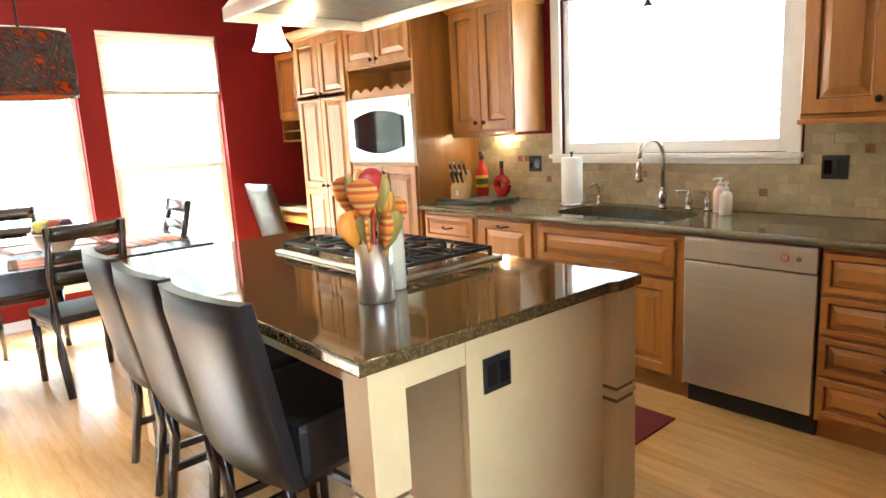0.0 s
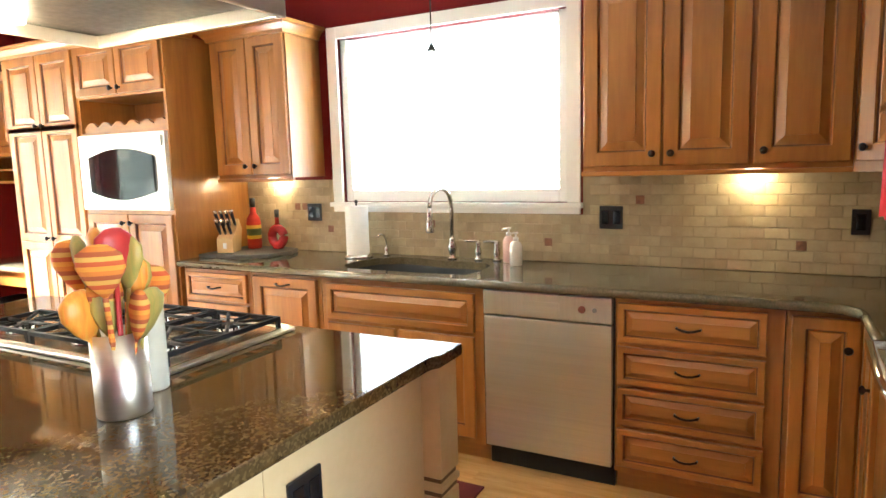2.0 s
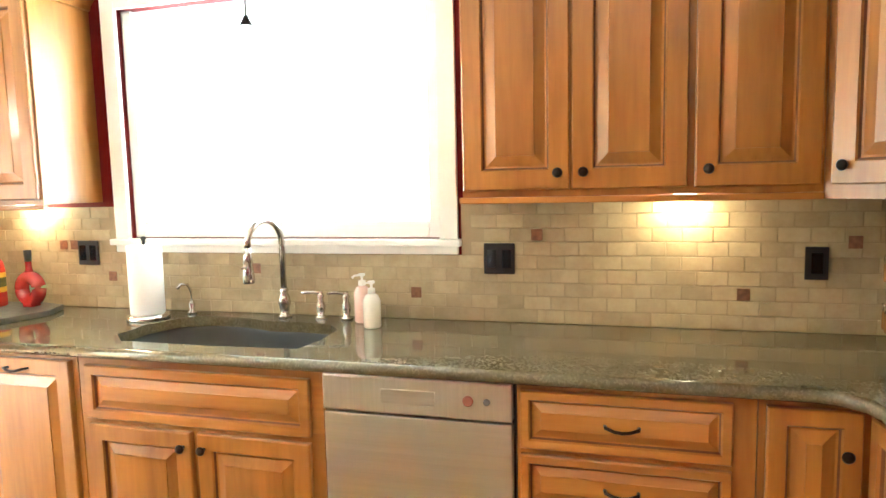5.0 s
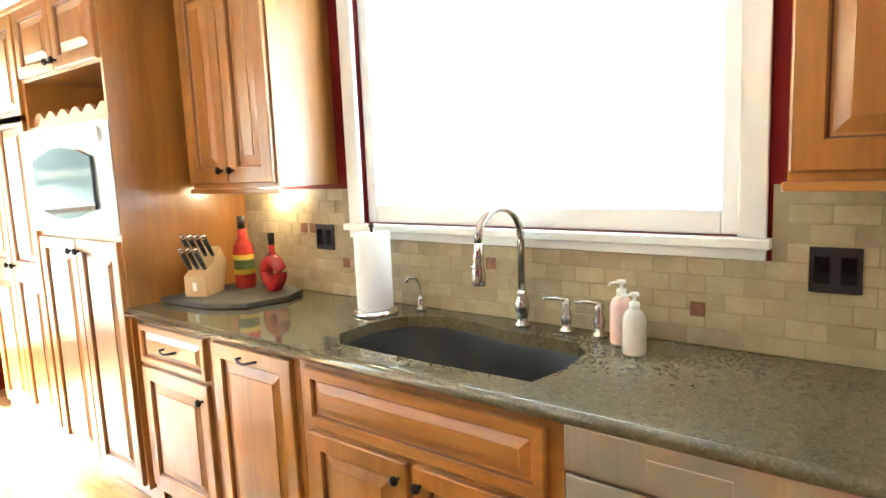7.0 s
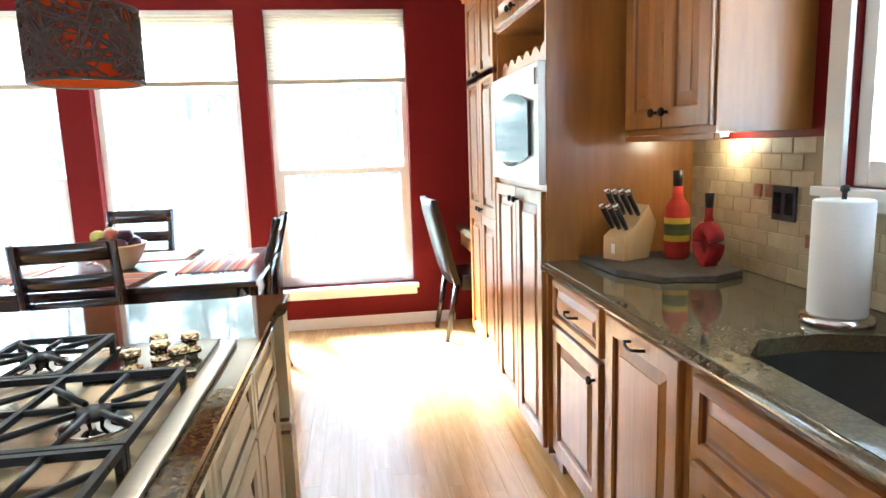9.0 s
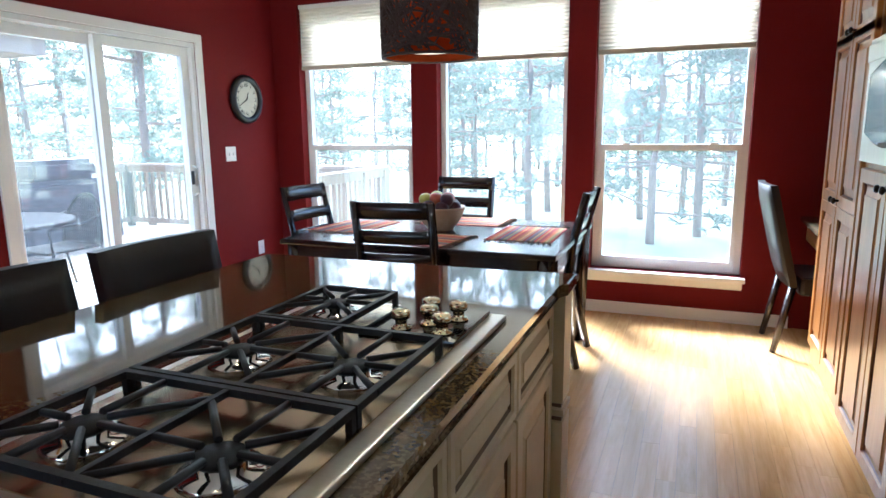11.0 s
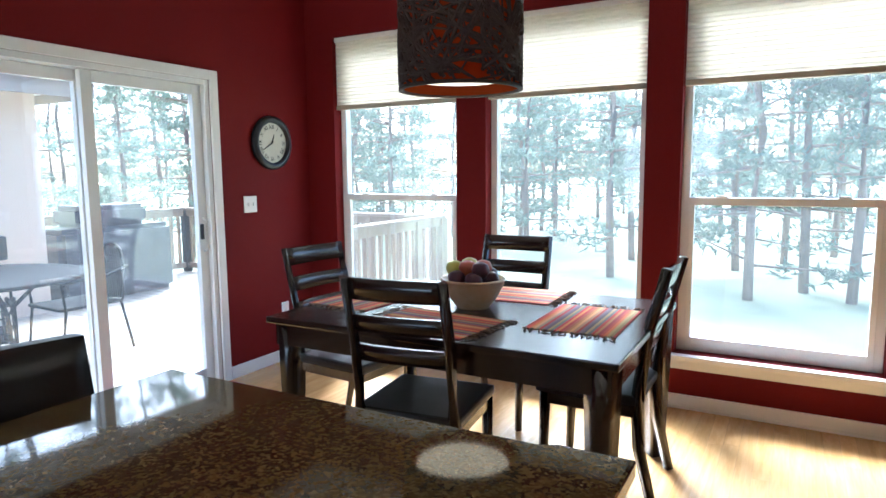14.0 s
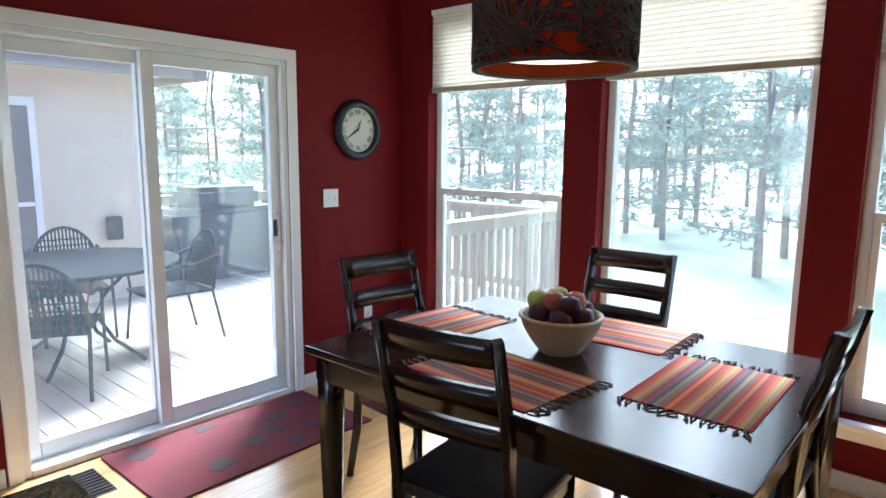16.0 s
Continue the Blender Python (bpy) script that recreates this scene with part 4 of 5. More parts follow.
outl = [(IX0, IY0), (1.46, IY0), (1.475, IY0 - 0.012), (1.49, IY0 - e), (IX1 + e, IY0 - e), (IX1 + e, IY0 + 0.11), (IX1 + 0.012, IY0 + 0.125), (IX1, IY0 + 0.14),
        (IX1, IY1 - 0.14), (IX1 + 0.012, IY1 - 0.125), (IX1 + e, IY1 - 0.11), (IX1 + e, IY1 + e), (1.49, IY1 + e), (1.475, IY1 + 0.012), (1.46, IY1), (IX0, IY1)]
part("slab", prism(bmesh.new(), outl, 0.877, 0.914, bev=0.007), GRANITE, it)

# cooktop
ck = thing("gas_cooktop", (1.3, 1.97, 0.915), "stainless gas cooktop with black cast-iron grates and warm-tinted knobs", "cooktop")
CX0, CX1, CY0, CY1 = 1.045, 1.556, 1.50, 2.46
part("tray", boxes((CX0, CY0, 0.915, CX1, CY1, 0.927), bev=0.004), STEEL, ck)
# Stainless well; the warm glow reflected from the hood is tinted into its base.
part("well", boxes((CX0 + 0.025, CY0 + 0.025, 0.9275, CX1 - 0.035, CY1 - 0.025, 0.930)), mat("gold_tinted_steel", (0.6, 0.5, 0.34), (0.46, 0.38, 0.26), 0.22, metal=1), ck)
part("knob_panel", boxes((1.30, 2.20, 0.9305, CX1 - 0.035, CY1 - 0.02, 0.938), bev=0.002), BLACKGLASS, ck)
for x, y in ((1.405, 2.36), (1.38, 2.25), (1.475, 2.25), (1.475, 2.35), (1.425, 2.30)):
    part("knob", lathe(bmesh.new(), x, y, [(0.022, 0.9385), (0.022, 0.942), (0.013, 0.944), (0.013, 0.958), (0.02, 0.962), (0.021, 0.975), (0.017, 0.98), (0.0, 0.981)], 20), KNOBMETAL, ck, "polished knob tinted with a warm lamp reflection")
burners = [(1.17, 2.33), (1.17, 1.98), (1.41, 1.98), (1.17, 1.65), (1.41, 1.65)]
for x, y in burners:
    b_ = part("burner", lathe(bmesh.new(), x, y, [(0.06, 0.9305), (0.055, 0.936), (0.035, 0.938), (0.035, 0.948), (0.0, 0.949)], 20), CHROME, ck)
    part("cap", lathe(bmesh.new(), x, y, [(0.034, 0.9495), (0.036, 0.953), (0.033, 0.957), (0.0, 0.958)], 20), IRON, b_)


def grate(xa, xb, ya, yb, centres):
    g, z0, z1 = 0.012, 0.955, 0.968
    bm = boxes((xa, ya, z0, xa + g, yb, z1), (xb - g, ya, z0, xb, yb, z1), (xa + g, ya, z0, xb - g, ya + g, z1), (xa + g, yb - g, z0, xb - g, yb, z1))
    for sx in (xa, xb - g):
        for sy in (ya, yb - g):
            box(bm, sx, sy, 0.9305, sx + g, sy + g, z0)
    for k, (cx, cy) in enumerate(centres):
        lo = xa if len(centres) == 1 or k == 0 else (xa + xb) / 2
        hi = xb if len(centres) == 1 or k == 1 else (xa + xb) / 2
        for j in range(8):
            a = math.pi / 4 * j
            dx, dy = math.cos(a), math.sin(a)
            tx = ((hi if dx > 0 else lo) - cx) / dx if abs(dx) > 0.01 else 9
            ty = ((yb if dy > 0 else ya) - cy) / dy if abs(dy) > 0.01 else 9
            L = min(tx, ty) - 0.003
            q = [Vector((cx + dx * 0.03, cy + dy * 0.03, z0 + 0.006)), Vector((cx + dx * L, cy + dy * L, z0 + 0.006))]
            tube(bm, q, 0.006, 6)
    if len(centres) == 2:
        m_ = (xa + xb) / 2
        box(bm, m_ - 0.005, ya + g, z0 + 0.001, m_ + 0.005, yb - g, z1 - 0.001)
    return bm


part("grate", grate(CX0 + 0.03, CX1 - 0.04, 1.525, 1.81, [burners[3], burners[4]]), IRON, ck)
part("grate", grate(CX0 + 0.03, CX1 - 0.04, 1.815, 2.15, [burners[1], burners[2]]), IRON, ck)
part("grate", grate(CX0 + 0.03, 1.285, 2.155, 2.435, [burners[0]]), IRON, ck)

# range hood over the cooktop
hd = thing("range_hood", (1.25, 1.95, 1.92), "stainless island range hood with a lit underside", "range hood")
hx0, hx1, hy0, hy1, hz = 0.90, 1.60, 1.50, 2.42, 1.915
part("rim", boxes((hx0, hy0, hz, hx1, hy0 + 0.02, hz + 0.05), (hx0, hy1 - 0.02, hz, hx1, hy1, hz + 0.05), (hx0, hy0 + 0.02, hz, hx0 + 0.02, hy1 - 0.02, hz + 0.05), (hx1 - 0.02, hy0 + 0.02, hz, hx1, hy1 - 0.02, hz + 0.05), bev=0.004), STEEL, hd)
bm = bmesh.new()
for k in range(1):
    a = [bm.verts.new(p) for p in ((hx0, hy0, hz + 0.05), (hx1, hy0, hz + 0.05), (hx1, hy1, hz + 0.05), (hx0, hy1, hz + 0.05))]
    b = [bm.verts.new(p) for p in ((1.1, 1.8, 2.25), (1.4, 1.8, 2.25), (1.4, 2.12, 2.25), (1.1, 2.12, 2.25))]
    for j in range(4):
        bm.faces.new((a[j], a[(j + 1) % 4], b[(j + 1) % 4], b[j]))
    bm.faces.new(b)
    bm.faces.new(a[::-1])
part("canopy", bm, STEEL_V, hd)
part("chimney", boxes((1.11, 1.81, 2.25, 1.39, 2.11, ZC - 0.001)), STEEL_V, hd)
part("filter", boxes((hx0 + 0.03, hy0 + 0.03, hz + 0.04, hx1 - 0.03, hy1 - 0.03, hz + 0.049)), mat("dark_filter", (0.03, 0.028, 0.026), (0.02, 0.018, 0.017), 0.5, scale=40, spec=0.3), hd, "dark metal grease filter")
for y in (hy0 + 0.08, hy1 - 0.08):
    part("lamp", lathe(bmesh.new(), 1.25, y, [(0.03, hz + 0.026), (0.034, hz + 0.0395)], 16), PUCK, hd)
    spot_bulb("hood_lamp_light", (1.25, y, hz - 0.01), 0.32, (1, 0.7, 0.36))

# bell pendants
pn = thing("pendant_light", (1.42, 3.03, 1.9), "frosted bell-shaped glass pendant on a thin rod, lit", "pendant light")
part("shade", lathe(bmesh.new(), 1.42, 3.03, [(0.10, 1.90), (0.098, 1.905), (0.08, 1.94), (0.066, 1.99), (0.055, 2.03), (0.025, 2.05)], 28), FROST, pn)
part("rod", tube(bmesh.new(), [(1.42, 3.03, 2.05), (1.42, 3.03, ZC)], 0.006), BRONZE, pn)
spot_bulb("pendant_bulb", (1.42, 3.03, 1.86), 0.5, (1, 0.85, 0.62))
pn = thing("pendant_light", (3.0, 1.735, 2.03), "small dark bell fitting on a thin rod before the window", "pendant light")
part("bell", lathe(bmesh.new(), 3.0, 1.735, [(0.026, 2.03), (0.024, 2.036), (0.014, 2.055), (0.008, 2.07)], 16), BRONZE, pn)
part("rod", tube(bmesh.new(), [(3.0, 1.735, 2.07), (3.0, 1.735, ZC)], 0.004), BRONZE, pn)

# under-cabinet puck lights
for x, y in ((3.12, 0.2), (3.12, 2.98)):
    pk = solo("puck_light", lathe(bmesh.new(), x, y, [(0.028, 1.379), (0.033, 1.382), (0.033, 1.3915)], 18), PUCK, "lit round puck light under the wall cabinet", "puck light", "puck lights")
    spot_bulb("puck_bulb", (x + 0.02, y, 1.36), 0.12, (1, 0.8, 0.45), 0.02)

# utensil crocks
vs = thing("utensil_crock", (0.85, 1.385, 0.9145), "brushed steel crock holding colourful striped wooden utensils", "utensil holder")
part("crock", lathe(bmesh.new(), 0.85, 1.385, [(0.056, 0.915), (0.058, 0.918), (0.058, 1.1), (0.053, 1.1), (0.053, 0.93)], 28), STEEL_V, vs)
rnd = random.Random(5)
cols = [stripes("striped_wood", [(0.62, 0.2, 0.03), (0.7, 0.3, 0.04), (0.5, 0.1, 0.03), (0.62, 0.36, 0.08), (0.35, 0.09, 0.03)], 0.05, 2), mat("green_dyed_wood", (0.26, 0.25, 0.06), (0.4, 0.28, 0.07), 0.4, scale=30, stretch=(4, 4, 0.3)), mat("orange_dyed_wood", (0.68, 0.2, 0.02), (0.6, 0.32, 0.04), 0.4, scale=30, stretch=(4, 4, 0.3)), mat("red_dyed_wood", (0.45, 0.03, 0.03), (0.3, 0.02, 0.02), 0.4)]
for k in range(17):
    a, tilt = rnd.uniform(0, 6.28), rnd.uniform(0.05, 0.3)
    h, wd = rnd.uniform(0.27, 0.41), rnd.uniform(0.034, 0.048)
    bm = bmesh.new()
    tube(bm, [(0, 0, 0), (0, 0, h - 0.11)], [0.007, 0.006], 6)
    lathe(bm, 0, 0, [(0.006, h - 0.115), (0.6 * wd, h - 0.09), (wd, h - 0.05), (0.92 * wd, h - 0.02), (0.4 * wd, h - 0.002), (0, h)], 14)
    for v in bm.verts:
        if v.co.z > h - 0.12:
            v.co.y *= 0.42
    bmesh.ops.transform(bm, matrix=pose(0.85 + 0.02 * math.cos(a), 1.385 + 0.02 * math.sin(a), 0.932) @ Matrix.Rotation(tilt, 4, Vector((-math.sin(a), math.cos(a), 0))) @ pose(0, 0, 0, 0, 0, rnd.uniform(0, 180)), verts=bm.verts)
    part("utensil", bm, cols[k % 3] if k != 7 else cols[3], vs)
solo("bottle", lathe(bmesh.new(), 0.985, 1.46, [(0.034, 0.915), (0.036, 0.92), (0.036, 1.13), (0.03, 1.16), (0.03, 1.2), (0.0, 1.202)], 24), mat("pale_canister", (0.62, 0.6, 0.5), (0.5, 0.48, 0.4), 0.15), "pale tall canister standing beside the utensil crock", "canister")

# ---- things on the sink counter ----
rl = thing("paper_towel_holder", (3.03, 2.28, 0.9145), "white paper towel roll on a steel stand", "paper towels")
part("base", lathe(bmesh.new(), 3.03, 2.28, [(0.082, 0.915), (0.084, 0.92), (0.08, 0.932), (0.02, 0.935)], 28), CHROME, rl)
part("roll", lathe(bmesh.new(), 3.03, 2.28, [(0.066, 0.937), (0.067, 0.942), (0.067, 1.215), (0.064, 1.218), (0.02, 1.218)], 32), PAPER, rl)
part("finial", lathe(bmesh.new(), 3.03, 2.28, [(0.006, 1.219), (0.006, 1.235), (0.011, 1.24), (0.009, 1.252), (0, 1.254)], 12), BLACK, rl)
for x, y, s, m, lab in ((3.03, 1.29, 1.0, mat("white_soap_bottle", (0.75, 0.72, 0.66), rough=0.25), "white pump bottle of hand lotion"), (3.11, 1.36, 1.12, mat("pink_soap_bottle", (0.68, 0.42, 0.38), (0.72, 0.56, 0.5), 0.2), "pink and white pump soap bottle")):
    b_ = thing("soap_bottle", (x, y, 0.9145), lab + " beside the sink", "soap bottle", "soap bottles")
    part("bottle", lathe(bmesh.new(), x, y, [(0.03, 0.915), (0.033, 0.92), (0.033, 0.915 + 0.1 * s), (0.024, 0.915 + 0.12 * s), (0.012, 0.915 + 0.128 * s)], 20), m, b_)
    z = 0.915 + 0.128 * s
    part("pump", tube(lathe(bmesh.new(), x, y, [(0.014, z), (0.014, z + 0.018), (0.005, z + 0.02), (0.005, z + 0.035), (0.013, z + 0.036), (0.013, z + 0.045)], 12), [(x, y, z + 0.04), (x - 0.03, y + 0.02, z + 0.04), (x - 0.036, y + 0.024, z + 0.032)], 0.004), WHITE, b_)
tr = thing("stone_tray", (2.95, 3.02, 0.9145), "dark grey stone serving tray with cut corners", "tray")
part("slab", prism(bmesh.new(), [(2.72, 3.26), (2.74, 2.95), (2.83, 2.8), (3.0, 2.76), (3.13, 2.82), (3.16, 2.95), (3.15, 3.26)], 0.9155, 0.938, bev=0.004), mat("grey_slate", (0.085, 0.076, 0.062), (0.05, 0.045, 0.038), 0.5, scale=10, bump=0.3), tr)
kb = thing("knife_block", (2.87, 3.15, 0.9385), "pale maple knife block full of black-handled knives", "knife block")
bm = bmesh.new()
pr = [(-0.075, 0), (0.06, 0), (0.1, 0.13), (0.055, 0.2), (-0.02, 0.12), (-0.075, 0.085)]
for x in (-0.05, 0.05):
    [bm.verts.new((y, x, z)) for y, z in pr]
vv = list(bm.verts)
bm.faces.new(vv[:6])
bm.faces.new(vv[6:][::-1])
for k in range(6):
    j = (k + 1) % 6
    bm.faces.new((vv[k], vv[j], vv[6 + j], vv[6 + k]))
bmesh.ops.transform(bm, matrix=pose(2.87, 3.15, 0.939, 0, 0, 25), verts=bm.verts)
part("block", bm, MAPLE, kb)
M = pose(2.87, 3.15, 0.939, 0, 0, 25)
for r_ in range(2):
    for k in range(3 + r_):
        y = -0.034 + 0.034 * k - (0.008 * r_)
        p0 = Vector((-0.045 + 0.055 * r_, y, 0.115 + 0.05 * r_))
        dr = Vector((-0.55, 0, 0.83))
        kn = part("knife_handle", tube(bmesh.new(), [M @ (p0 + dr * 0.0), M @ (p0 + dr * 0.03), M @ (p0 + dr * 0.1)], [0.008, 0.01, 0.011], 8), BLACK, kb, "black handle")
        part("end_cap", tube(bmesh.new(), [M @ (p0 + dr * 0.099), M @ (p0 + dr * 0.112), M @ (p0 + dr * 0.118)], [0.013, 0.013, 0.009], 10), CHROME, kn, "steel end cap")
part("badge", boxes((2.797, 3.1, 0.965, 2.7985, 3.13, 1.0)), WHITE, kb)
vb = thing("vinegar_bottle", (3.04, 3.1, 0.9385), "tall glass bottle layered with red and yellow peppers", "bottle")
part("bottle", lathe(bmesh.new(), 3.04, 3.1, [(0.04, 0.939), (0.045, 0.945), (0.046, 1.1), (0.04, 1.135), (0.02, 1.165), (0.017, 1.205)], 24), stripes("pepper_layers", [(0.6, 0.4, 0.04)] + [(0.42, 0.025, 0.01), (0.36, 0.02, 0.01)] * 4 + [(0.6, 0.38, 0.03), (0.1, 0.12, 0.03), (0.08, 0.1, 0.025)], 0.26, 2), vb)
part("cork", lathe(bmesh.new(), 3.04, 3.1, [(0.018, 1.2055), (0.019, 1.262), (0.0, 1.264)], 14), BLACK, vb)
rb = thing("ring_bottle", (3.06, 2.92, 0.9385), "round ring-shaped red glass bottle with a dark cork", "bottle")
bm = bmesh.new()
ring = [(3.06, 2.92 + 0.048 * math.cos(a), 1.018 + 0.052 * math.sin(a)) for a in [2 * math.pi * k / 24 for k in range(25)]]
tube(bm, ring, 0.029, 12)
part("body", bm, mat("red_glass", (0.4, 0.02, 0.02), (0.25, 0.01, 0.01), 0.08), rb)
part("neck", lathe(bmesh.new(), 3.06, 2.92, [(0.02, 1.085), (0.013, 1.11), (0.013, 1.14)], 14), bpy.data.materials["red_glass"], rb)
part("foot", boxes((3.035, 2.895, 0.9387, 3.085, 2.945, 0.962), bev=0.006), bpy.data.materials["red_glass"], rb)
part("cork", lathe(bmesh.new(), 3.06, 2.92, [(0.014, 1.1405), (0.016, 1.19), (0, 1.191)], 12), BLACK, rb)

# ---- bar stools ----


def bar_stool():
    s = thing("bar_stool", (0, 0, 0), "counter stool upholstered in dark brown leather on wooden legs", "bar stool", "stools along the island")
    bm = bowed(bmesh.new(), 0.235, 0.56, 0.075, 0.03, 0.10, 0.46, 10, 8, soft=0.018)
    part("backrest", bm, LEATHER, s)
    part("seat", boxes((0.02, -0.228, 0.45, 0.41, 0.228, 0.64), bev=0.03), LEATHER, s)
    for x, y, tx in ((-0.0, 0.185, -0.05), (-0.0, -0.185, -0.05), (0.37, 0.185, 0.37), (0.37, -0.185, 0.37)):
        part("leg", tube(bmesh.new(), [(x, y, 0.55), (x, y, 0.3), (tx, y, 0.001)], [0.026, 0.022, 0.018], 4), ESPRESSO, s)
    for y in (0.185, -0.185):
        part("stretcher", boxes((-0.01, y - 0.01, 0.17, 0.37, y + 0.01, 0.2), bev=0.003), ESPRESSO, s)
    part("stretcher", boxes((0.36, -0.175, 0.2, 0.38, 0.175, 0.23), bev=0.003), ESPRESSO, s)
    return s


st = bar_stool()
st.matrix_basis = pose(0.455, 1.53, 0, 0, 0, 6)
copy_thing(st, pose(0.44, 2.04, 0, 0, 0, 2))
copy_thing(st, pose(0.45, 2.59, 0, 0, 0, -2))

# desk chair
s = thing("desk_chair", (0, 0, 0), "parsons chair in dark leather tucked at the desk", "chair")
part("backrest", bowed(bmesh.new(), 0.225, 0.6, 0.07, 0.02, 0.15, 0.42, 8, 6, soft=0.015), LEATHER, s)
part("seat", boxes((0.03, -0.225, 0.37, 0.46, 0.225, 0.48), bev=0.025), LEATHER, s)
for x, y, tx in ((0, 0.19, -0.08), (0, -0.19, -0.08), (0.42, 0.19, 0.42), (0.42, -0.19, 0.42)):
    part("leg", tube(bmesh.new(), [(x, y, 0.42), (tx, y, 0.001)], [0.024, 0.018], 4), ESPRESSO, s)
s.matrix_basis = pose(2.52, 5.42, 0, 0, 0, 4)

# ---- dining ----
tb = thing("dining_table", (0.6, 4.58, 0), "espresso-stained square wooden dining table with tapered legs", "dining table")
TX0, TX1, TY0, TY1, TZ = -0.21, 1.36, 4.0, 5.15, 0.765
part("tabletop", boxes((TX0, TY0, TZ - 0.03, TX1, TY1, TZ), bev=0.006), ESPRESSO, tb)
for q in ((TX0 + 0.03, TY0 + 0.03, 0.635, TX1 - 0.03, TY0 + 0.055, 0.7345), (TX0 + 0.03, TY1 - 0.055, 0.635, TX1 - 0.03, TY1 - 0.03, 0.7345), (TX0 + 0.03, TY0 + 0.055, 0.635, TX0 + 0.055, TY1 - 0.055, 0.7345), (TX1 - 0.055, TY0 + 0.055, 0.635, TX1 - 0.03, TY1 - 0.055, 0.7345)):
    part("apron", boxes(q), ESPRESSO, tb)
for x in (TX0 + 0.07, TX1 - 0.07):
    for y in (TY0 + 0.07, TY1 - 0.07):
        part("leg", tube(bmesh.new(), [(x, y, 0.734), (x, y, 0.55), (x, y, 0.001)], [0.068, 0.064, 0.046], 4), ESPRESSO, tb)


def dining_chair():
    c = thing("dining_chair", (0, 0, 0), "espresso wooden ladder-back dining chair with a black seat", "chair", "chairs round the table")
    for y in (-0.2, 0.2):
        part("leg", tube(bmesh.new(), [(-0.07, y, 0.001), (-0.01, y, 0.25), (0, y, 0.45), (-0.03, y, 0.73), (-0.104, y, 1.012)], [0.022, 0.026, 0.028, 0.025, 0.021], 4), ESPRESSO, c)
        part("leg", tube(bmesh.new(), [(0.4, y, 0.43), (0.41, y, 0.001)], [0.026, 0.02], 4), ESPRESSO, c)
        part("side_rail", boxes((0.01, y - 0.011, 0.38, 0.4, y + 0.011, 0.43), bev=0.003), ESPRESSO, c)
    part("front_rail", boxes((0.388, -0.19, 0.38, 0.41, 0.19, 0.43), bev=0.003), ESPRESSO, c)
    for k, (z, h) in enumerate(((0.925, 0.087), (0.795, 0.07), (0.67, 0.07))):
        x = -0.098 + 0.105 * (0.98 - z) / 0.4 + 0.015
        bm = bowed(bmesh.new(), 0.205, h, 0.02, 0.02, 0.02, z, 8, 1)
        bmesh.ops.translate(bm, verts=bm.verts, vec=(x, 0, 0))
        part("slat", bm, ESPRESSO, c)
    part("seat", boxes((-0.01, -0.225, 0.431, 0.44, 0.225, 0.475), bev=0.015), LEATHER, c, "black padded seat")
    return c


ch = dining_chair()
ch.matrix_basis = pose(0.56, 3.95, 0, 0, 0, 97)
copy_thing(ch, pose(0.37, 5.44, 0, 0, 0, -88))
copy_thing(ch, pose(-0.35, 4.60, 0, 0, 0, -5))
copy_thing(ch, pose(1.31, 4.75, 0, 0, 0, 180))

MATC = []
rnd = random.Random(14)
for k in range(30):
    tone = ((0.42, 0.045, 0.04), (0.56, 0.2, 0.07), (0.4, 0.27, 0.14), (0.2, 0.15, 0.16), (0.5, 0.09, 0.05), (0.12, 0.1, 0.12), (0.6, 0.33, 0.15))[(0, 4, 1, 6, 2, 0, 3, 5, 2, 3, 0, 1)[k % 12]]
    MATC.append(tuple(v * rnd.uniform(0.8, 1.2) for v in tone))
MATY = stripes("striped_cloth", MATC, 0.37, 0)
FRINGE = mat("dark_fringe", (0.12, 0.08, 0.06), (0.3, 0.15, 0.08), 0.95)


def placemat(x, y, turn, seed):
    r = random.Random(seed)
    p = thing("placemat", (0, 0, 0), "woven placemat in red, orange and grey stripes with knotted fringe", "placemat", "placemats on the table")
    part("cloth", boxes((-0.183, -0.255, 0.001, 0.183, 0.255, 0.0045), bev=0.001), MATY, p)
    for e_ in (-1, 1):
        for k in range(14):
            xx = -0.174 + 0.348 * k / 13
            q = [(xx, e_ * 0.256, 0.004), (xx + r.uniform(-0.01, 0.01), e_ * 0.277, 0.007), (xx + r.uniform(-0.018, 0.018), e_ * r.uniform(0.29, 0.308), 0.004)]
            part("tassel", tube(bmesh.new(), q, [0.003, 0.0035, 0.0045], 5), FRINGE, p)
    p.matrix_basis = pose(x, y, TZ, 0, 0, turn)


placemat(1.08, 4.58, 1, 1)
placemat(0.52, 4.24, 84, 2)
placemat(-0.03, 4.55, -4, 3)
placemat(0.57, 4.96, 92, 4)
bw = solo("fruit_bowl", lathe(bmesh.new(), 0.535, 4.59, [(0.075, TZ), (0.08, TZ + 0.008), (0.112, TZ + 0.05), (0.14, TZ + 0.1), (0.147, TZ + 0.128), (0.154, TZ + 0.131), (0.152, TZ + 0.142), (0.14, TZ + 0.141), (0.128, TZ + 0.1), (0.09, TZ + 0.04), (0.0, TZ + 0.02)], 36), CERAMIC, "cream ceramic bowl with brown bands holding fruit", "bowl")
FR = [mat("green_apple", (0.4, 0.42, 0.06), (0.5, 0.45, 0.1), 0.3, scale=8), mat("dark_plum", (0.07, 0.012, 0.03), (0.04, 0.01, 0.02), 0.3), mat("red_apple", (0.35, 0.03, 0.03), (0.4, 0.14, 0.05), 0.28, scale=7)]
rnd = random.Random(3)
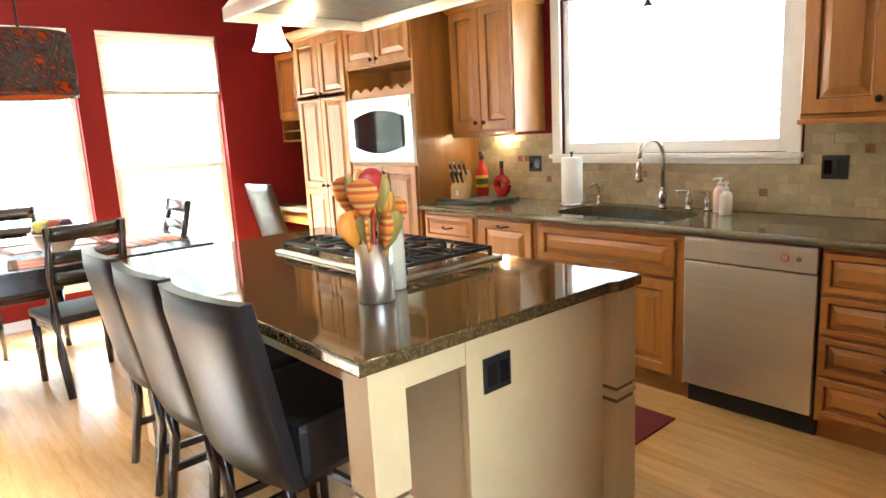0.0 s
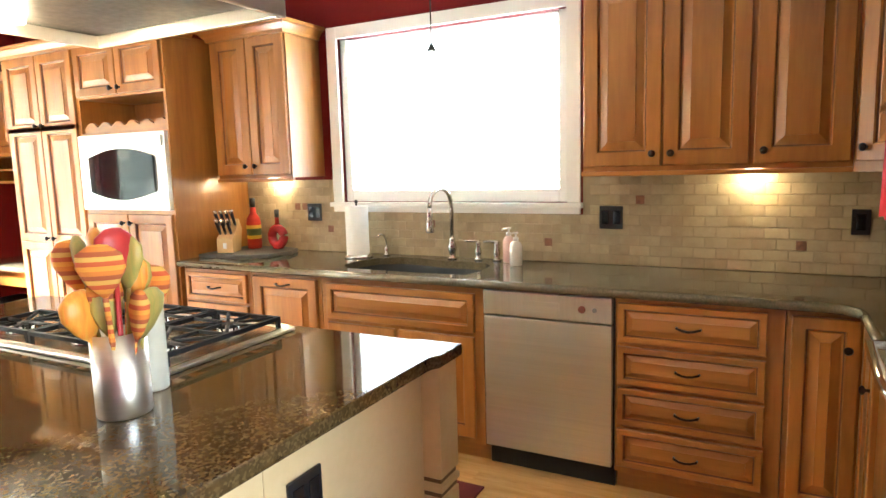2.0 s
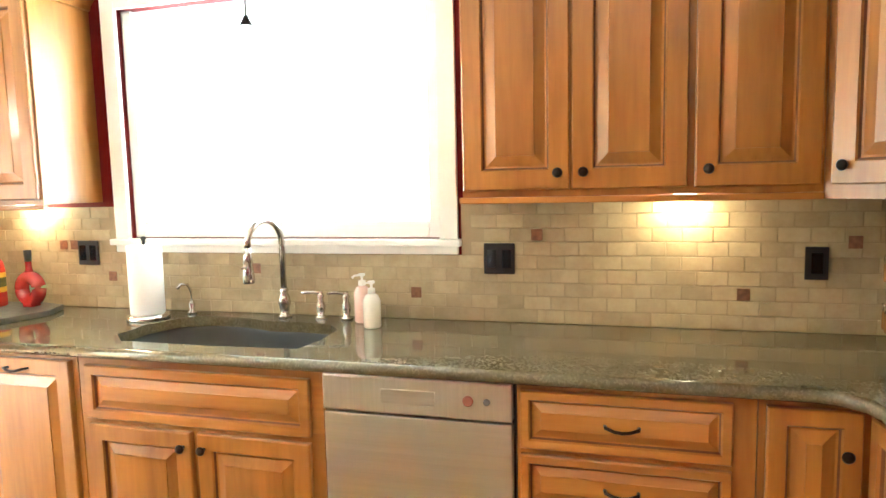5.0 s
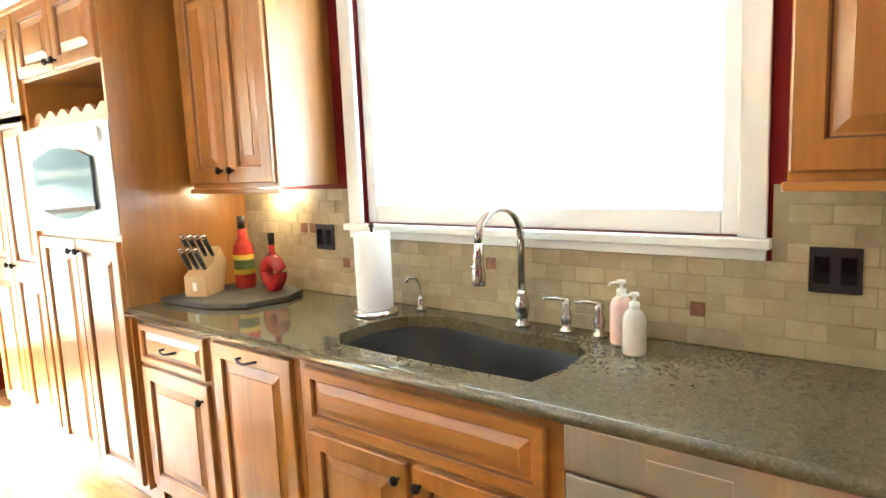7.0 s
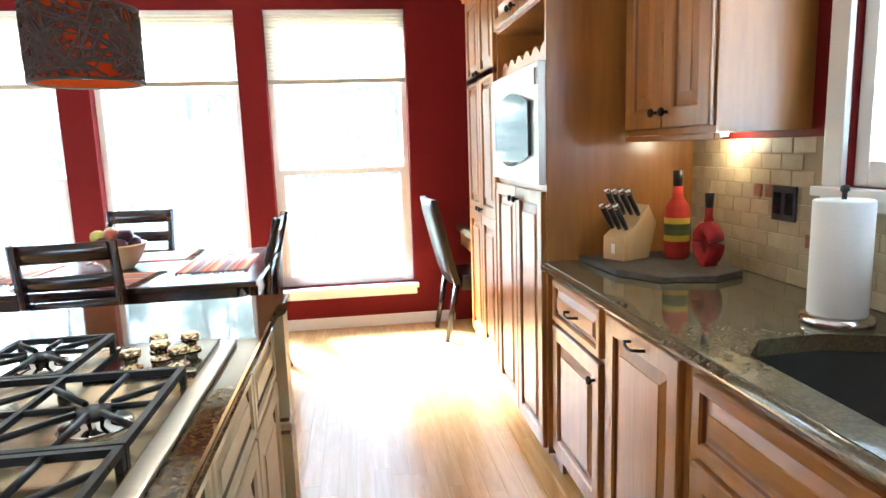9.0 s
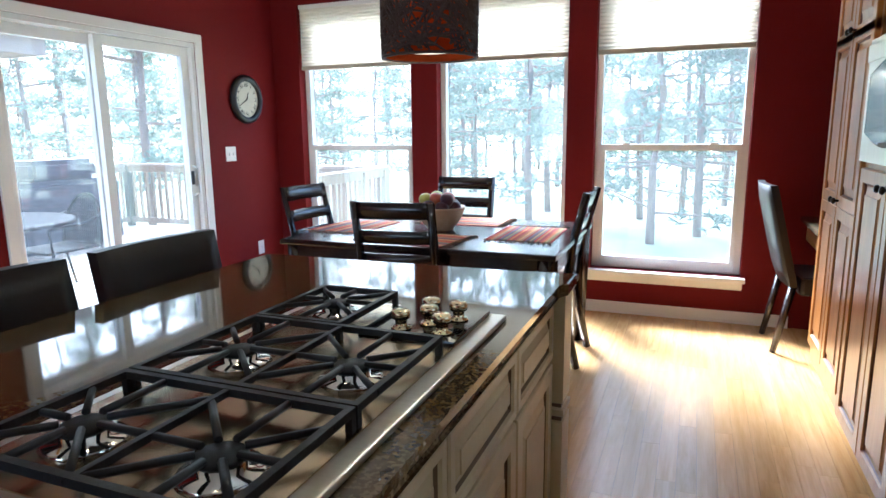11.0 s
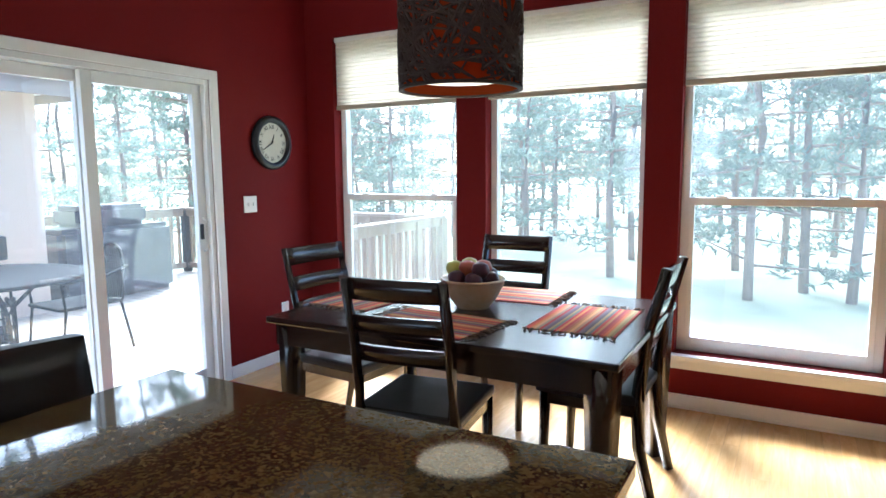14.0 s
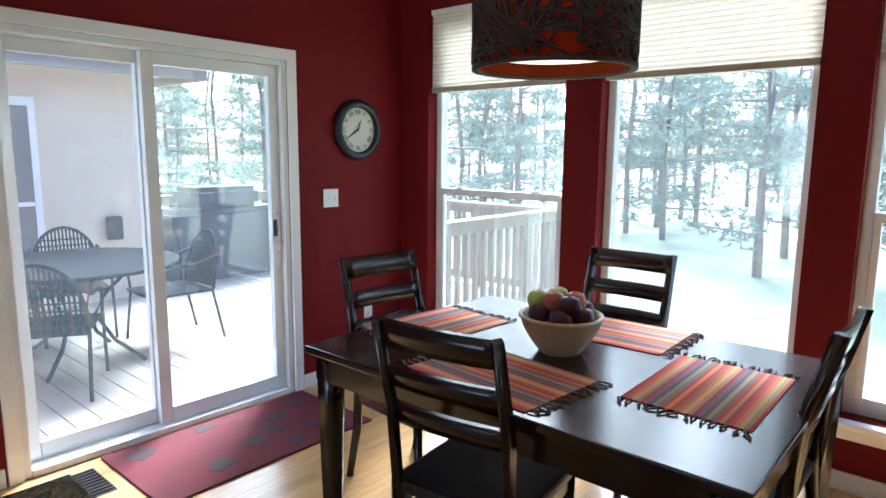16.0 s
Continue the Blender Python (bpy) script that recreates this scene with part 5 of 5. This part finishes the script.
for k, (a, r, h, m) in enumerate([(0, .075, .135, 1), (1.05, .078, .14, 1), (2.1, .075, .135, 1), (3.1, .078, .135, 1), (4.2, .076, .14, 1), (5.2, .076, .135, 1), (0.5, .04, .18, 2), (2.4, .04, .185, 0), (4.5, .035, .183, 2), (5.6, .07, .18, 1), (3.4, .075, .176, 0)]):
    R, r, h = 0.042, r * 1.18, h * 1.04
    x, y, z = 0.535 + r * math.cos(a), 4.59 + r * math.sin(a), TZ + h
    solo("fruit", lathe(bmesh.new(), x, y, [(0.004, z - 0.85 * R), (0.5 * R, z - 0.9 * R), (0.9 * R, z - 0.4 * R), (R, z + 0.1 * R), (0.8 * R, z + 0.65 * R), (0.35 * R, z + 0.88 * R), (0.05 * R, z + 0.72 * R)], 16), FR[m], ("green apple", "dark purple plum", "red apple")[m] + " in the ceramic bowl", "fruit", "fruit in the bowl")

# drum pendant
PX, PY, PZ, PR, PH = 0.51, 4.52, 1.758, 0.27, 0.38
dp = thing("drum_pendant", (PX, PY, PZ), "dark drum pendant of tangled twigs over an amber lining, lit", "pendant light")
bm = bmesh.new()
n = 48
for r_ in (PR - 0.012, PR - 0.015):
    lo = [bm.verts.new((PX + r_ * math.cos(2 * math.pi * k / n), PY + r_ * math.sin(2 * math.pi * k / n), PZ + 0.01)) for k in range(n)]
    hi = [bm.verts.new((v.co.x, v.co.y, PZ + PH - 0.01)) for v in lo]
    for k in range(n):
        bm.faces.new((lo[k], lo[(k + 1) % n], hi[(k + 1) % n], hi[k]))
part("lining", bm, AMBER, dp, "amber fabric lining")
bm = bmesh.new()
rnd = random.Random(11)
for k in range(300):
    a, z = rnd.uniform(0, 2 * math.pi), rnd.uniform(0.02, PH - 0.02)
    sl, ln, cv = rnd.uniform(-1.6, 1.6), rnd.uniform(0.2, 0.5), rnd.uniform(-0.25, 0.25)
    pts = []
    for j in range(7):
        u = j / 6 - 0.5
        aa, zz = a + u * ln / PR * math.cos(sl) + cv * u * u, z + u * ln * math.sin(sl)
        if 0.0 <= zz <= PH:
            pts.append((PX + PR * math.cos(aa), PY + PR * math.sin(aa), PZ + zz))
    if len(pts) > 2:
        tube(bm, pts, rnd.uniform(0.004, 0.009), 5)
tagged(part("twig_weave", bm, mat("dark_twig", (0.045, 0.022, 0.014), (0.025, 0.012, 0.008), 0.7), dp), kind="stuff")
for z in (PZ, PZ + PH - 0.012):
    part("hoop", lathe(bmesh.new(), PX, PY, [(PR - 0.014, z), (PR + 0.006, z), (PR + 0.006, z + 0.014), (PR - 0.014, z + 0.014), (PR - 0.014, z)], 48, caps=False), mat("hoop_twig", (0.04, 0.02, 0.012), rough=0.7), dp)
part("diffuser", lathe(bmesh.new(), PX, PY, [(PR - 0.05, PZ + 0.05), (PR - 0.05, PZ + 0.055)], 40), DIFFUSER, dp, "glowing diffuser disc")
part("stem", tube(bmesh.new(), [(PX, PY, PZ + 0.06), (PX, PY, ZC)], 0.008), BRONZE, dp)
spot_bulb("drum_bulb", (PX, PY, PZ + 0.2), 0.45, (1, 0.72, 0.4), 0.05)

# wall clock, switches, outlets
cl = thing("wall_clock", (XD + 0.03, 5.39, 1.43), "round black-rimmed wall clock with Roman numerals", "clock")


def disc(prof, m_=None):
    bm = lathe(bmesh.new(), 0, 0, prof, 40)
    bmesh.ops.transform(bm, matrix=pose(XD + 0.002, 5.39, 1.62, 0, 90, 0), verts=bm.verts)
    return bm


part("rim", disc([(0.185, 0), (0.192, 0.01), (0.188, 0.03), (0.165, 0.045), (0.145, 0.035), (0.143, 0.014)]), BLACK, cl)
part("dial", disc([(0.1425, 0.01), (0.1425, 0.015)]), mat("aged_dial", (0.6, 0.57, 0.46), (0.52, 0.48, 0.37), 0.5), cl)


def text_mesh(body, size):
    cu = bpy.data.curves.new("numeral_text", "FONT")
    cu.body, cu.size, cu.align_x, cu.align_y, cu.extrude = body, size, "CENTER", "CENTER", 0.0006
    ob = bpy.data.objects.new("numeral_text", cu)
    me = bpy.data.meshes.new_from_object(ob)
    bpy.data.objects.remove(ob)
    return me


FACE = Matrix(((0, 0, 1, 0), (1, 0, 0, 0), (0, 1, 0, 0), (0, 0, 0, 1)))
for k, s_ in enumerate(("XII", "I", "II", "III", "IIII", "V", "VI", "VII", "VIII", "IX", "X", "XI")):
    a = 2 * math.pi * k / 12
    bm = bmesh.new()
    bm.from_mesh(text_mesh(s_, 0.04))
    bmesh.ops.transform(bm, matrix=pose(XD + 0.0185, 5.39 + 0.112 * math.sin(a), 1.62 + 0.112 * math.cos(a)) @ FACE @ pose(0, 0, 0, 0, 0, -math.degrees(a)), verts=bm.verts)
    part("numeral", bm, BLACK, cl)
for nm, ang, L in (("hour_pointer", 20, 0.062), ("minute_pointer", 240, 0.1)):
    a = radians(ang)
    part(nm, tube(bmesh.new(), [(XD + 0.021, 5.39, 1.62), (XD + 0.021, 5.39 + L * math.sin(a), 1.62 + L * math.cos(a))], [0.005, 0.002], 5), BLACK, cl)
for y, z, hw, lab, cat in ((5.17, 1.19, 0.058, "white double light switch plate on the red wall", "light switch"), (2.95, 1.16, 0.06, "white light switch plate on the red wall", "light switch"), (5.475, 0.385, 0.035, "white outlet plate low on the red wall", "outlet"), (3.17, 0.42, 0.035, "white outlet plate low beside the patio door", "outlet")):
    q = thing("switch_plate" if "switch" in cat else "outlet", (XD + 0.003, y, z - 0.057), lab, cat)
    part("plate", boxes((XD + 0.001, y - hw, z - 0.057, XD + 0.008, y + hw, z + 0.057), bev=0.002), WHITE, q)
    for k in ((-0.024, 0.024) if hw > 0.05 else (0,)):
        part("toggle", boxes((XD + 0.0082, y + k - 0.006, z - 0.012, XD + 0.018, y + k + 0.006, z + 0.012), bev=0.002), VINYL, q)

# rugs, floor vent
rg = thing("door_rug", (-1.12, 4.29, 0), "red woven mat with dark leaf figures before the patio door", "rug")
part("cloth", boxes((-1.45, 3.70, 0.001, -0.80, 4.88, 0.011), bev=0.003), RUG, rg)
rnd = random.Random(8)
for cx_, cy_ in ((-1.33, 3.85), (-1.12, 4.45), (-1.0, 4.62), (-0.95, 4.05), (-1.32, 4.74), (-0.9, 4.74), (-1.06, 4.3), (-1.22, 4.55), (-0.9, 4.45), (-1.38, 4.2)):
    bm = bmesh.new()
    turn_, size_ = rnd.uniform(0, 6.28), rnd.uniform(0.04, 0.075)
    rim_ = []
    for k in range(15):
        a = 2 * math.pi * k / 15
        R = size_ * rnd.uniform(0.55, 1.25)
        rim_.append((cx_ + R * math.cos(a + turn_), cy_ + 1.3 * R * math.sin(a + turn_)))
    prism(bm, rim_, 0.0105, 0.0122)
    part("leaf_figure", bm, RUGDARK, rg)
solo("sink_mat", boxes((1.97, 1.22, 0.001, 2.42, 2.15, 0.010), bev=0.003), RUG, "red woven mat on the floor before the sink", "rug")
vn = thing("floor_vent", (-1.24, 3.59, 0), "dark bronze floor register beside the patio door", "vent")
part("tray", boxes((-1.38, 3.54, 0.0005, -1.10, 3.64, 0.002)), BLACK, vn)
for k in range(9):
    part("slat", boxes((-1.37 + 0.03 * k, 3.545, 0.002, -1.358 + 0.03 * k, 3.635, 0.006)), BRONZE, vn)

# ---- outdoors ----
ground = solo("ground", boxes((-300, -300, -1.6, 300, 300, -1.5)), LAWN, "pale dry lawn running back to the pines", "lawn", kind="structure")
deck = thing("deck", (-3.9, 4.5, -0.2), "pale wooden deck outside the patio door", "deck", kind="structure")
part("joists", boxes((-6.3, 0.5, -0.3, -1.66, 8.5, -0.09)), RAILWOOD, deck)
part("post", boxes((-6.2, 8.3, -1.5, -6.05, 8.45, -0.3), (-1.85, 8.3, -1.5, -1.7, 8.45, -0.3)), RAILWOOD, deck)
bm = bmesh.new()
box(bm, -2.32, -0.068, -0.016, 2.32, 0.068, 0.016, bev=0.004)
board_mesh = mesh_of("deck_board", bm, DECK)
for k in range(56):
    piece("board", board_mesh, deck, (-3.98, 0.6 + 0.142 * k, -0.07))
bal = mesh_of("baluster", boxes((-0.018, -0.018, 0, 0.018, 0.018, 0.78)), RAILWOOD)


def railing(a, b, z, label):
    A, B = Vector((*a, z)), Vector((*b, z))
    r = thing("deck_railing", A, label, "railing", "deck railings")
    d_ = (B - A)
    L = d_.length
    ang = math.degrees(math.atan2(d_.y, d_.x))
    for nm, sp_ in (("top_rail", (0, -0.07, 0.93, L, 0.07, 0.965)), ("rail", (0, -0.02, 0.84, L, 0.02, 0.925)), ("rail", (0, -0.02, 0.06, L, 0.02, 0.14))):
        bm = boxes(sp_, bev=0.004)
        bmesh.ops.transform(bm, matrix=Matrix.Translation(A) @ pose(0, 0, 0, 0, 0, ang), verts=bm.verts)
        part(nm, bm, RAILWOOD, r)
    n_ = int(L / 0.125)
    for k in range(1, n_):
        p_ = A + d_ * (k / n_)
        piece("baluster", bal, r, (p_.x, p_.y, z + 0.12), (0, 0, radians(ang)))
    for k in range(int(L / 1.7) + 2):
        p_ = A + d_ * min(1, k * 1.7 / L)
        part("post", boxes((p_.x - 0.045, p_.y - 0.045, z, p_.x + 0.045, p_.y + 0.045, z + 0.928)), RAILWOOD, r)


railing((-6.2, 5.82), (-6.2, 8.4), -0.054, "weathered wooden deck railing along the far side")
railing((-6.2, 8.4), (-1.75, 8.4), -0.054, "weathered wooden deck railing with square balusters")
railing((-1.72, 6.1), (-1.75, 8.35), -0.054, "weathered wooden deck railing beside the house")

# wing of the house across the deck
hw = thing("house_wing", (-5.4, 3, -1.5), "beige stucco wing of the house across the deck", "house", kind="structure")
part("wall", boxes((-5.3, -1, -1.5, -5.1, 5.75, 2.3), (-9.5, 5.55, -1.5, -5.3, 5.75, 2.3)), STUCCO, hw)
part("soffit", boxes((-9.5, -1, 2.3, -4.75, 6.1, 2.4)), WHITE, hw)
part("fascia", boxes((-4.749, -1, 2.2, -4.7, 6.15, 2.44), (-9.5, 6.101, 2.2, -4.75, 6.15, 2.44)), DECK, hw)
part("roof", prism(bmesh.new(), [(-9.5, -1.0), (-4.6, -1.0), (-4.6, 6.25), (-9.5, 6.25)], 2.441, 2.6), mat("brown_shingle", (0.12, 0.09, 0.07), rough=0.9), hw)
wd_ = part("window", boxes((-5.1, 3.75, -0.02, -5.07, 3.81, 1.95), (-5.1, 4.57, -0.02, -5.07, 4.63, 1.95), (-5.1, 3.81, 1.87, -5.07, 4.57, 1.95), (-5.1, 3.81, 0.95, -5.07, 4.57, 0.99)), WHITE, hw)
part("pane", boxes((-5.097, 3.81, -0.02, -5.085, 4.57, 1.87)), mat("dim_window_glass", (0.12, 0.13, 0.13), (0.2, 0.2, 0.19), 0.05, scale=2), wd_)
lm = thing("wall_lantern", (-5.0, 5.25, 0.55), "small black lantern on the stucco wall", "lantern")
part("body", boxes((-5.099, 5.18, 0.57, -5.0, 5.32, 0.81), bev=0.02), BLACK, lm)

# patio set
pt_ = thing("patio_table", (-3.25, 4.25, -0.054), "round black metal patio table", "patio table")
part("tabletop", lathe(bmesh.new(), -3.25, 4.25, [(0.68, 0.655), (0.7, 0.66), (0.7, 0.68), (0.68, 0.685)], 40), METALBLACK, pt_)
for k in range(4):
    a = math.pi / 4 + k * math.pi / 2
    part("leg", tube(bmesh.new(), [(-3.25 + r_ * math.cos(a), 4.25 + r_ * math.sin(a), z_) for r_, z_ in ((0.4, 0.655), (0.2, 0.45), (0.12, 0.3), (0.25, 0.1), (0.46, -0.05))], 0.014, 8), METALBLACK, pt_)


def patio_chair():
    c = thing("patio_chair", (0, 0, 0), "black metal patio chair with a rounded mesh back", "patio chair", "chairs round the patio table")
    arch = [(-0.06 - 0.1 * math.sin(a), 0.25 * math.cos(a), 0.42 + 0.45 * math.sin(a) ** 0.7) for a in [math.pi * k / 14 for k in range(15)]]
    part("back_frame", tube(bmesh.new(), arch, 0.013, 8), METALBLACK, c)
    bm = bmesh.new()
    for k in range(17):
        y = -0.22 + 0.44 * k / 16
        s_ = math.sqrt(max(0, 1 - (y / 0.25) ** 2))
        tube(bm, [(-0.065, y, 0.43), (-0.06 - 0.1 * s_, y, 0.42 + 0.45 * s_ ** 0.7)], 0.0075, 4)
    for k in range(7):
        z_ = 0.47 + 0.05 * k
        hw_ = 0.25 * math.sqrt(max(0.05, 1 - ((z_ - 0.42) / 0.45) ** 2.4))
        tube(bm, [(-0.07 - 0.2 * (z_ - 0.43), -hw_, z_), (-0.075 - 0.2 * (z_ - 0.43), hw_, z_)], 0.006, 4)
    part("back_mesh", bm, METALBLACK, c)
    part("seat", boxes((-0.06, -0.24, 0.40, 0.44, 0.24, 0.425), bev=0.01), METALBLACK, c)
    for y in (-0.25, 0.25):
        part("leg", tube(bmesh.new(), [(-0.05, y, 0.42), (-0.14, y, 0.001)], 0.012, 8), METALBLACK, c)
        part("leg", tube(bmesh.new(), [(0.42, y, 0.61), (0.4, y, 0.4), (0.45, y, 0.001)], 0.012, 8), METALBLACK, c)
        part("armrest", tube(bmesh.new(), [(-0.13, y, 0.7), (0.1, y, 0.63), (0.3, y, 0.63), (0.42, y, 0.61)], 0.014, 8), METALBLACK, c)
    return c


pc = patio_chair()
pc.matrix_basis = pose(-2.62, 3.85, -0.054, 0, 0, 150)
copy_thing(pc, pose(-3.3, 5.15, -0.054, 0, 0, -92))
copy_thing(pc, pose(-4.15, 4.5, -0.054, 0, 0, -10))
copy_thing(pc, pose(-3.4, 3.4, -0.054, 0, 0, 85))
gr = thing("covered_grill", (-5.5, 6.7, -0.054), "barbecue grill under a dark fitted cover", "grill")
bm = bmesh.new()
box(bm, -5.85, 5.95, -0.05, -5.2, 7.4, 0.8)
box(bm, -5.8, 6.2, 0.8, -5.25, 7.1, 1.05)
bmesh.ops.bevel(bm, geom=bm.edges[:], offset=0.06, segments=2, affect="EDGES")
part("cover", bm, COVER, gr)


def pine(seed, h):
    r = random.Random(seed)
    t = thing("pine_tree", (0, 0, 0), "tall ponderosa pine with a bare lower trunk", "tree", "pines behind the house")
    bm = bmesh.new()
    tube(bm, [(r.uniform(-0.1, 0.1) * k, r.uniform(-0.1, 0.1) * k, h * k / 6) for k in range(7)], [0.095 * (1 - k / 6.5) + 0.02 for k in range(7)], 8)
    limbs = []
    for k in range(52):
        z = h * r.uniform(0.06, 0.98)
        a, L = r.uniform(0, 6.28), (1 - z / h) * r.uniform(1.4, 2.8) + 0.35
        e_ = Vector((L * math.cos(a), L * math.sin(a), z + r.uniform(-0.4, 0.5)))
        tube(bm, [(0, 0, z), e_ * 0.5 + Vector((0, 0, z * 0.5)), e_], [0.035, 0.022, 0.008], 4)
        limbs.append((Vector((0, 0, z)), e_))
    part("trunk", bm, BARK, t)
    verts, faces = [], []
    for a, b in limbs:
        for k in range(26):
            u = r.uniform(0.3, 1.08)
            c = a.lerp(b, u) + Vector((r.gauss(0, 0.17), r.gauss(0, 0.17), r.gauss(0, 0.12)))
            for j in range(5):
                d_ = Vector((r.gauss(0, 1), r.gauss(0, 1), r.gauss(0.3, 0.8))).normalized() * r.uniform(0.1, 0.22)
                s_ = d_.cross(Vector((r.gauss(0, 1), r.gauss(0, 1), r.gauss(0, 1)))).normalized() * r.uniform(0.018, 0.038)
                i0 = len(verts)
                verts += [c - s_, c + s_, c + d_ + s_ * 0.3, c + d_ - s_ * 0.3]
                faces.append((i0, i0 + 1, i0 + 2, i0 + 3))
    me = bpy.data.meshes.new("crown")
    me.from_pydata([tuple(v) for v in verts], [], faces)
    me.materials.append(NEEDLE)
    ob = new("crown", me)
    ob.parent = t
    return t


kinds = [pine(k, h) for k, h in ((1, 13), (2, 16), (3, 11), (4, 18))]
rnd = random.Random(21)
spots = []
while len(spots) < 150:
    a = radians(rnd.uniform(62, 178))
    R = 14 + 44 * rnd.random() ** 0.8
    x, y = R * math.cos(a), 2 + R * math.sin(a)
    if (y > 10.5 or x < -9.5) and not (-3.0 < x - 0.1 * y < 2.2 and y < 24) and all((x - p) ** 2 + (y - q) ** 2 > 3 for p, q in spots):
        spots.append((x, y))
spots += [(1.0, 17.5), (2.1, 19.0), (3.0, 18.0), (0.4, 22.0), (4.4, 17.0), (1.6, 24.0)]
for k, (x, y) in enumerate(spots):
    s_ = rnd.uniform(0.8, 1.25)
    mtx = pose(x, y, -1.5, 0, 0, rnd.uniform(0, 360))
    if k < 4:
        kinds[k].matrix_basis = mtx
    else:
        copy_thing(kinds[k % 4], mtx)

# ---- floor strips, wall tiles ----
bmq = bmesh.new()
box(bmq, -0.037, -0.5, -0.004, 0.037, 0.5, 0.0)
plank_mesh = mesh_of("floor_plank", bmq, OAK)
rnd = random.Random(2)
rest = bmesh.new()
count = 0
px = XD + 0.038
while px < 3.4:
    py = YB + rnd.uniform(-0.8, 0)
    while py < YW:
        L = rnd.uniform(0.5, 1.5)
        a, b = max(py, YB), min(py + L, YW)
        if b - a > 0.05:
            near = (1.6 < px < 2.65 and a > -0.6) or (px > -1.3 and a > 2.9) or (1.0 < px < 2.7 and -0.8 < a < 1.2)
            if near and count < 330:
                piece("plank", plank_mesh, floor, (px, (a + b) / 2, 0.0), None, (1, b - a - 0.001, 1))
                count += 1
            else:
                r_ = rest.verts
                v = [r_.new((px + sx * 0.037, y, 0.0)) for sx, y in ((-1, a), (1, a), (1, b - 0.001), (-1, b - 0.001))]
                rest.faces.new(v)
        py += L
    px += 0.0748
rs = part("plank_rest", rest, OAK, floor)
tagged(rs, kind="stuff")

bmq = bmesh.new()
box(bmq, -0.004, -0.0485, -0.0236, 0.002, 0.0485, 0.0236, bev=0.002)
tile_mesh = mesh_of("tile", bmq, TILE)
rnd = random.Random(4)
for r_ in range(9):
    z = 0.915 + 0.0255 + 0.0506 * r_
    y = YO + 0.05 + (0.05 if r_ % 2 else 0)
    while y < 3.28:
        lo, hi = y - 0.0485, y + 0.0485
        inwin = z + 0.02 > 1.165 and hi > 0.985 and lo < 2.575
        if not inwin:
            lo2, hi2 = max(lo, YO + 0.003), min(hi, 3.284)
            if hi2 - lo2 > 0.02:
                piece("tile", tile_mesh, bs, (XS - 0.0075 + rnd.uniform(-0.0012, 0.0008), (lo2 + hi2) / 2, z), None, (1, (hi2 - lo2) / 0.097, 1))
        y += 0.1
for y, z in ((0.70, 1.245), (0.0, 1.04), (1.17, 1.02), (1.87, 1.105), (2.8, 1.2), (2.6, 1.06), (-0.33, 1.22), (2.86, 1.2)):
    part("accent_tile", boxes((XS - 0.0145, y - 0.021, z - 0.021, XS - 0.012, y + 0.021, z + 0.021), bev=0.001), [ACCENT], bs, "small copper accent tile")
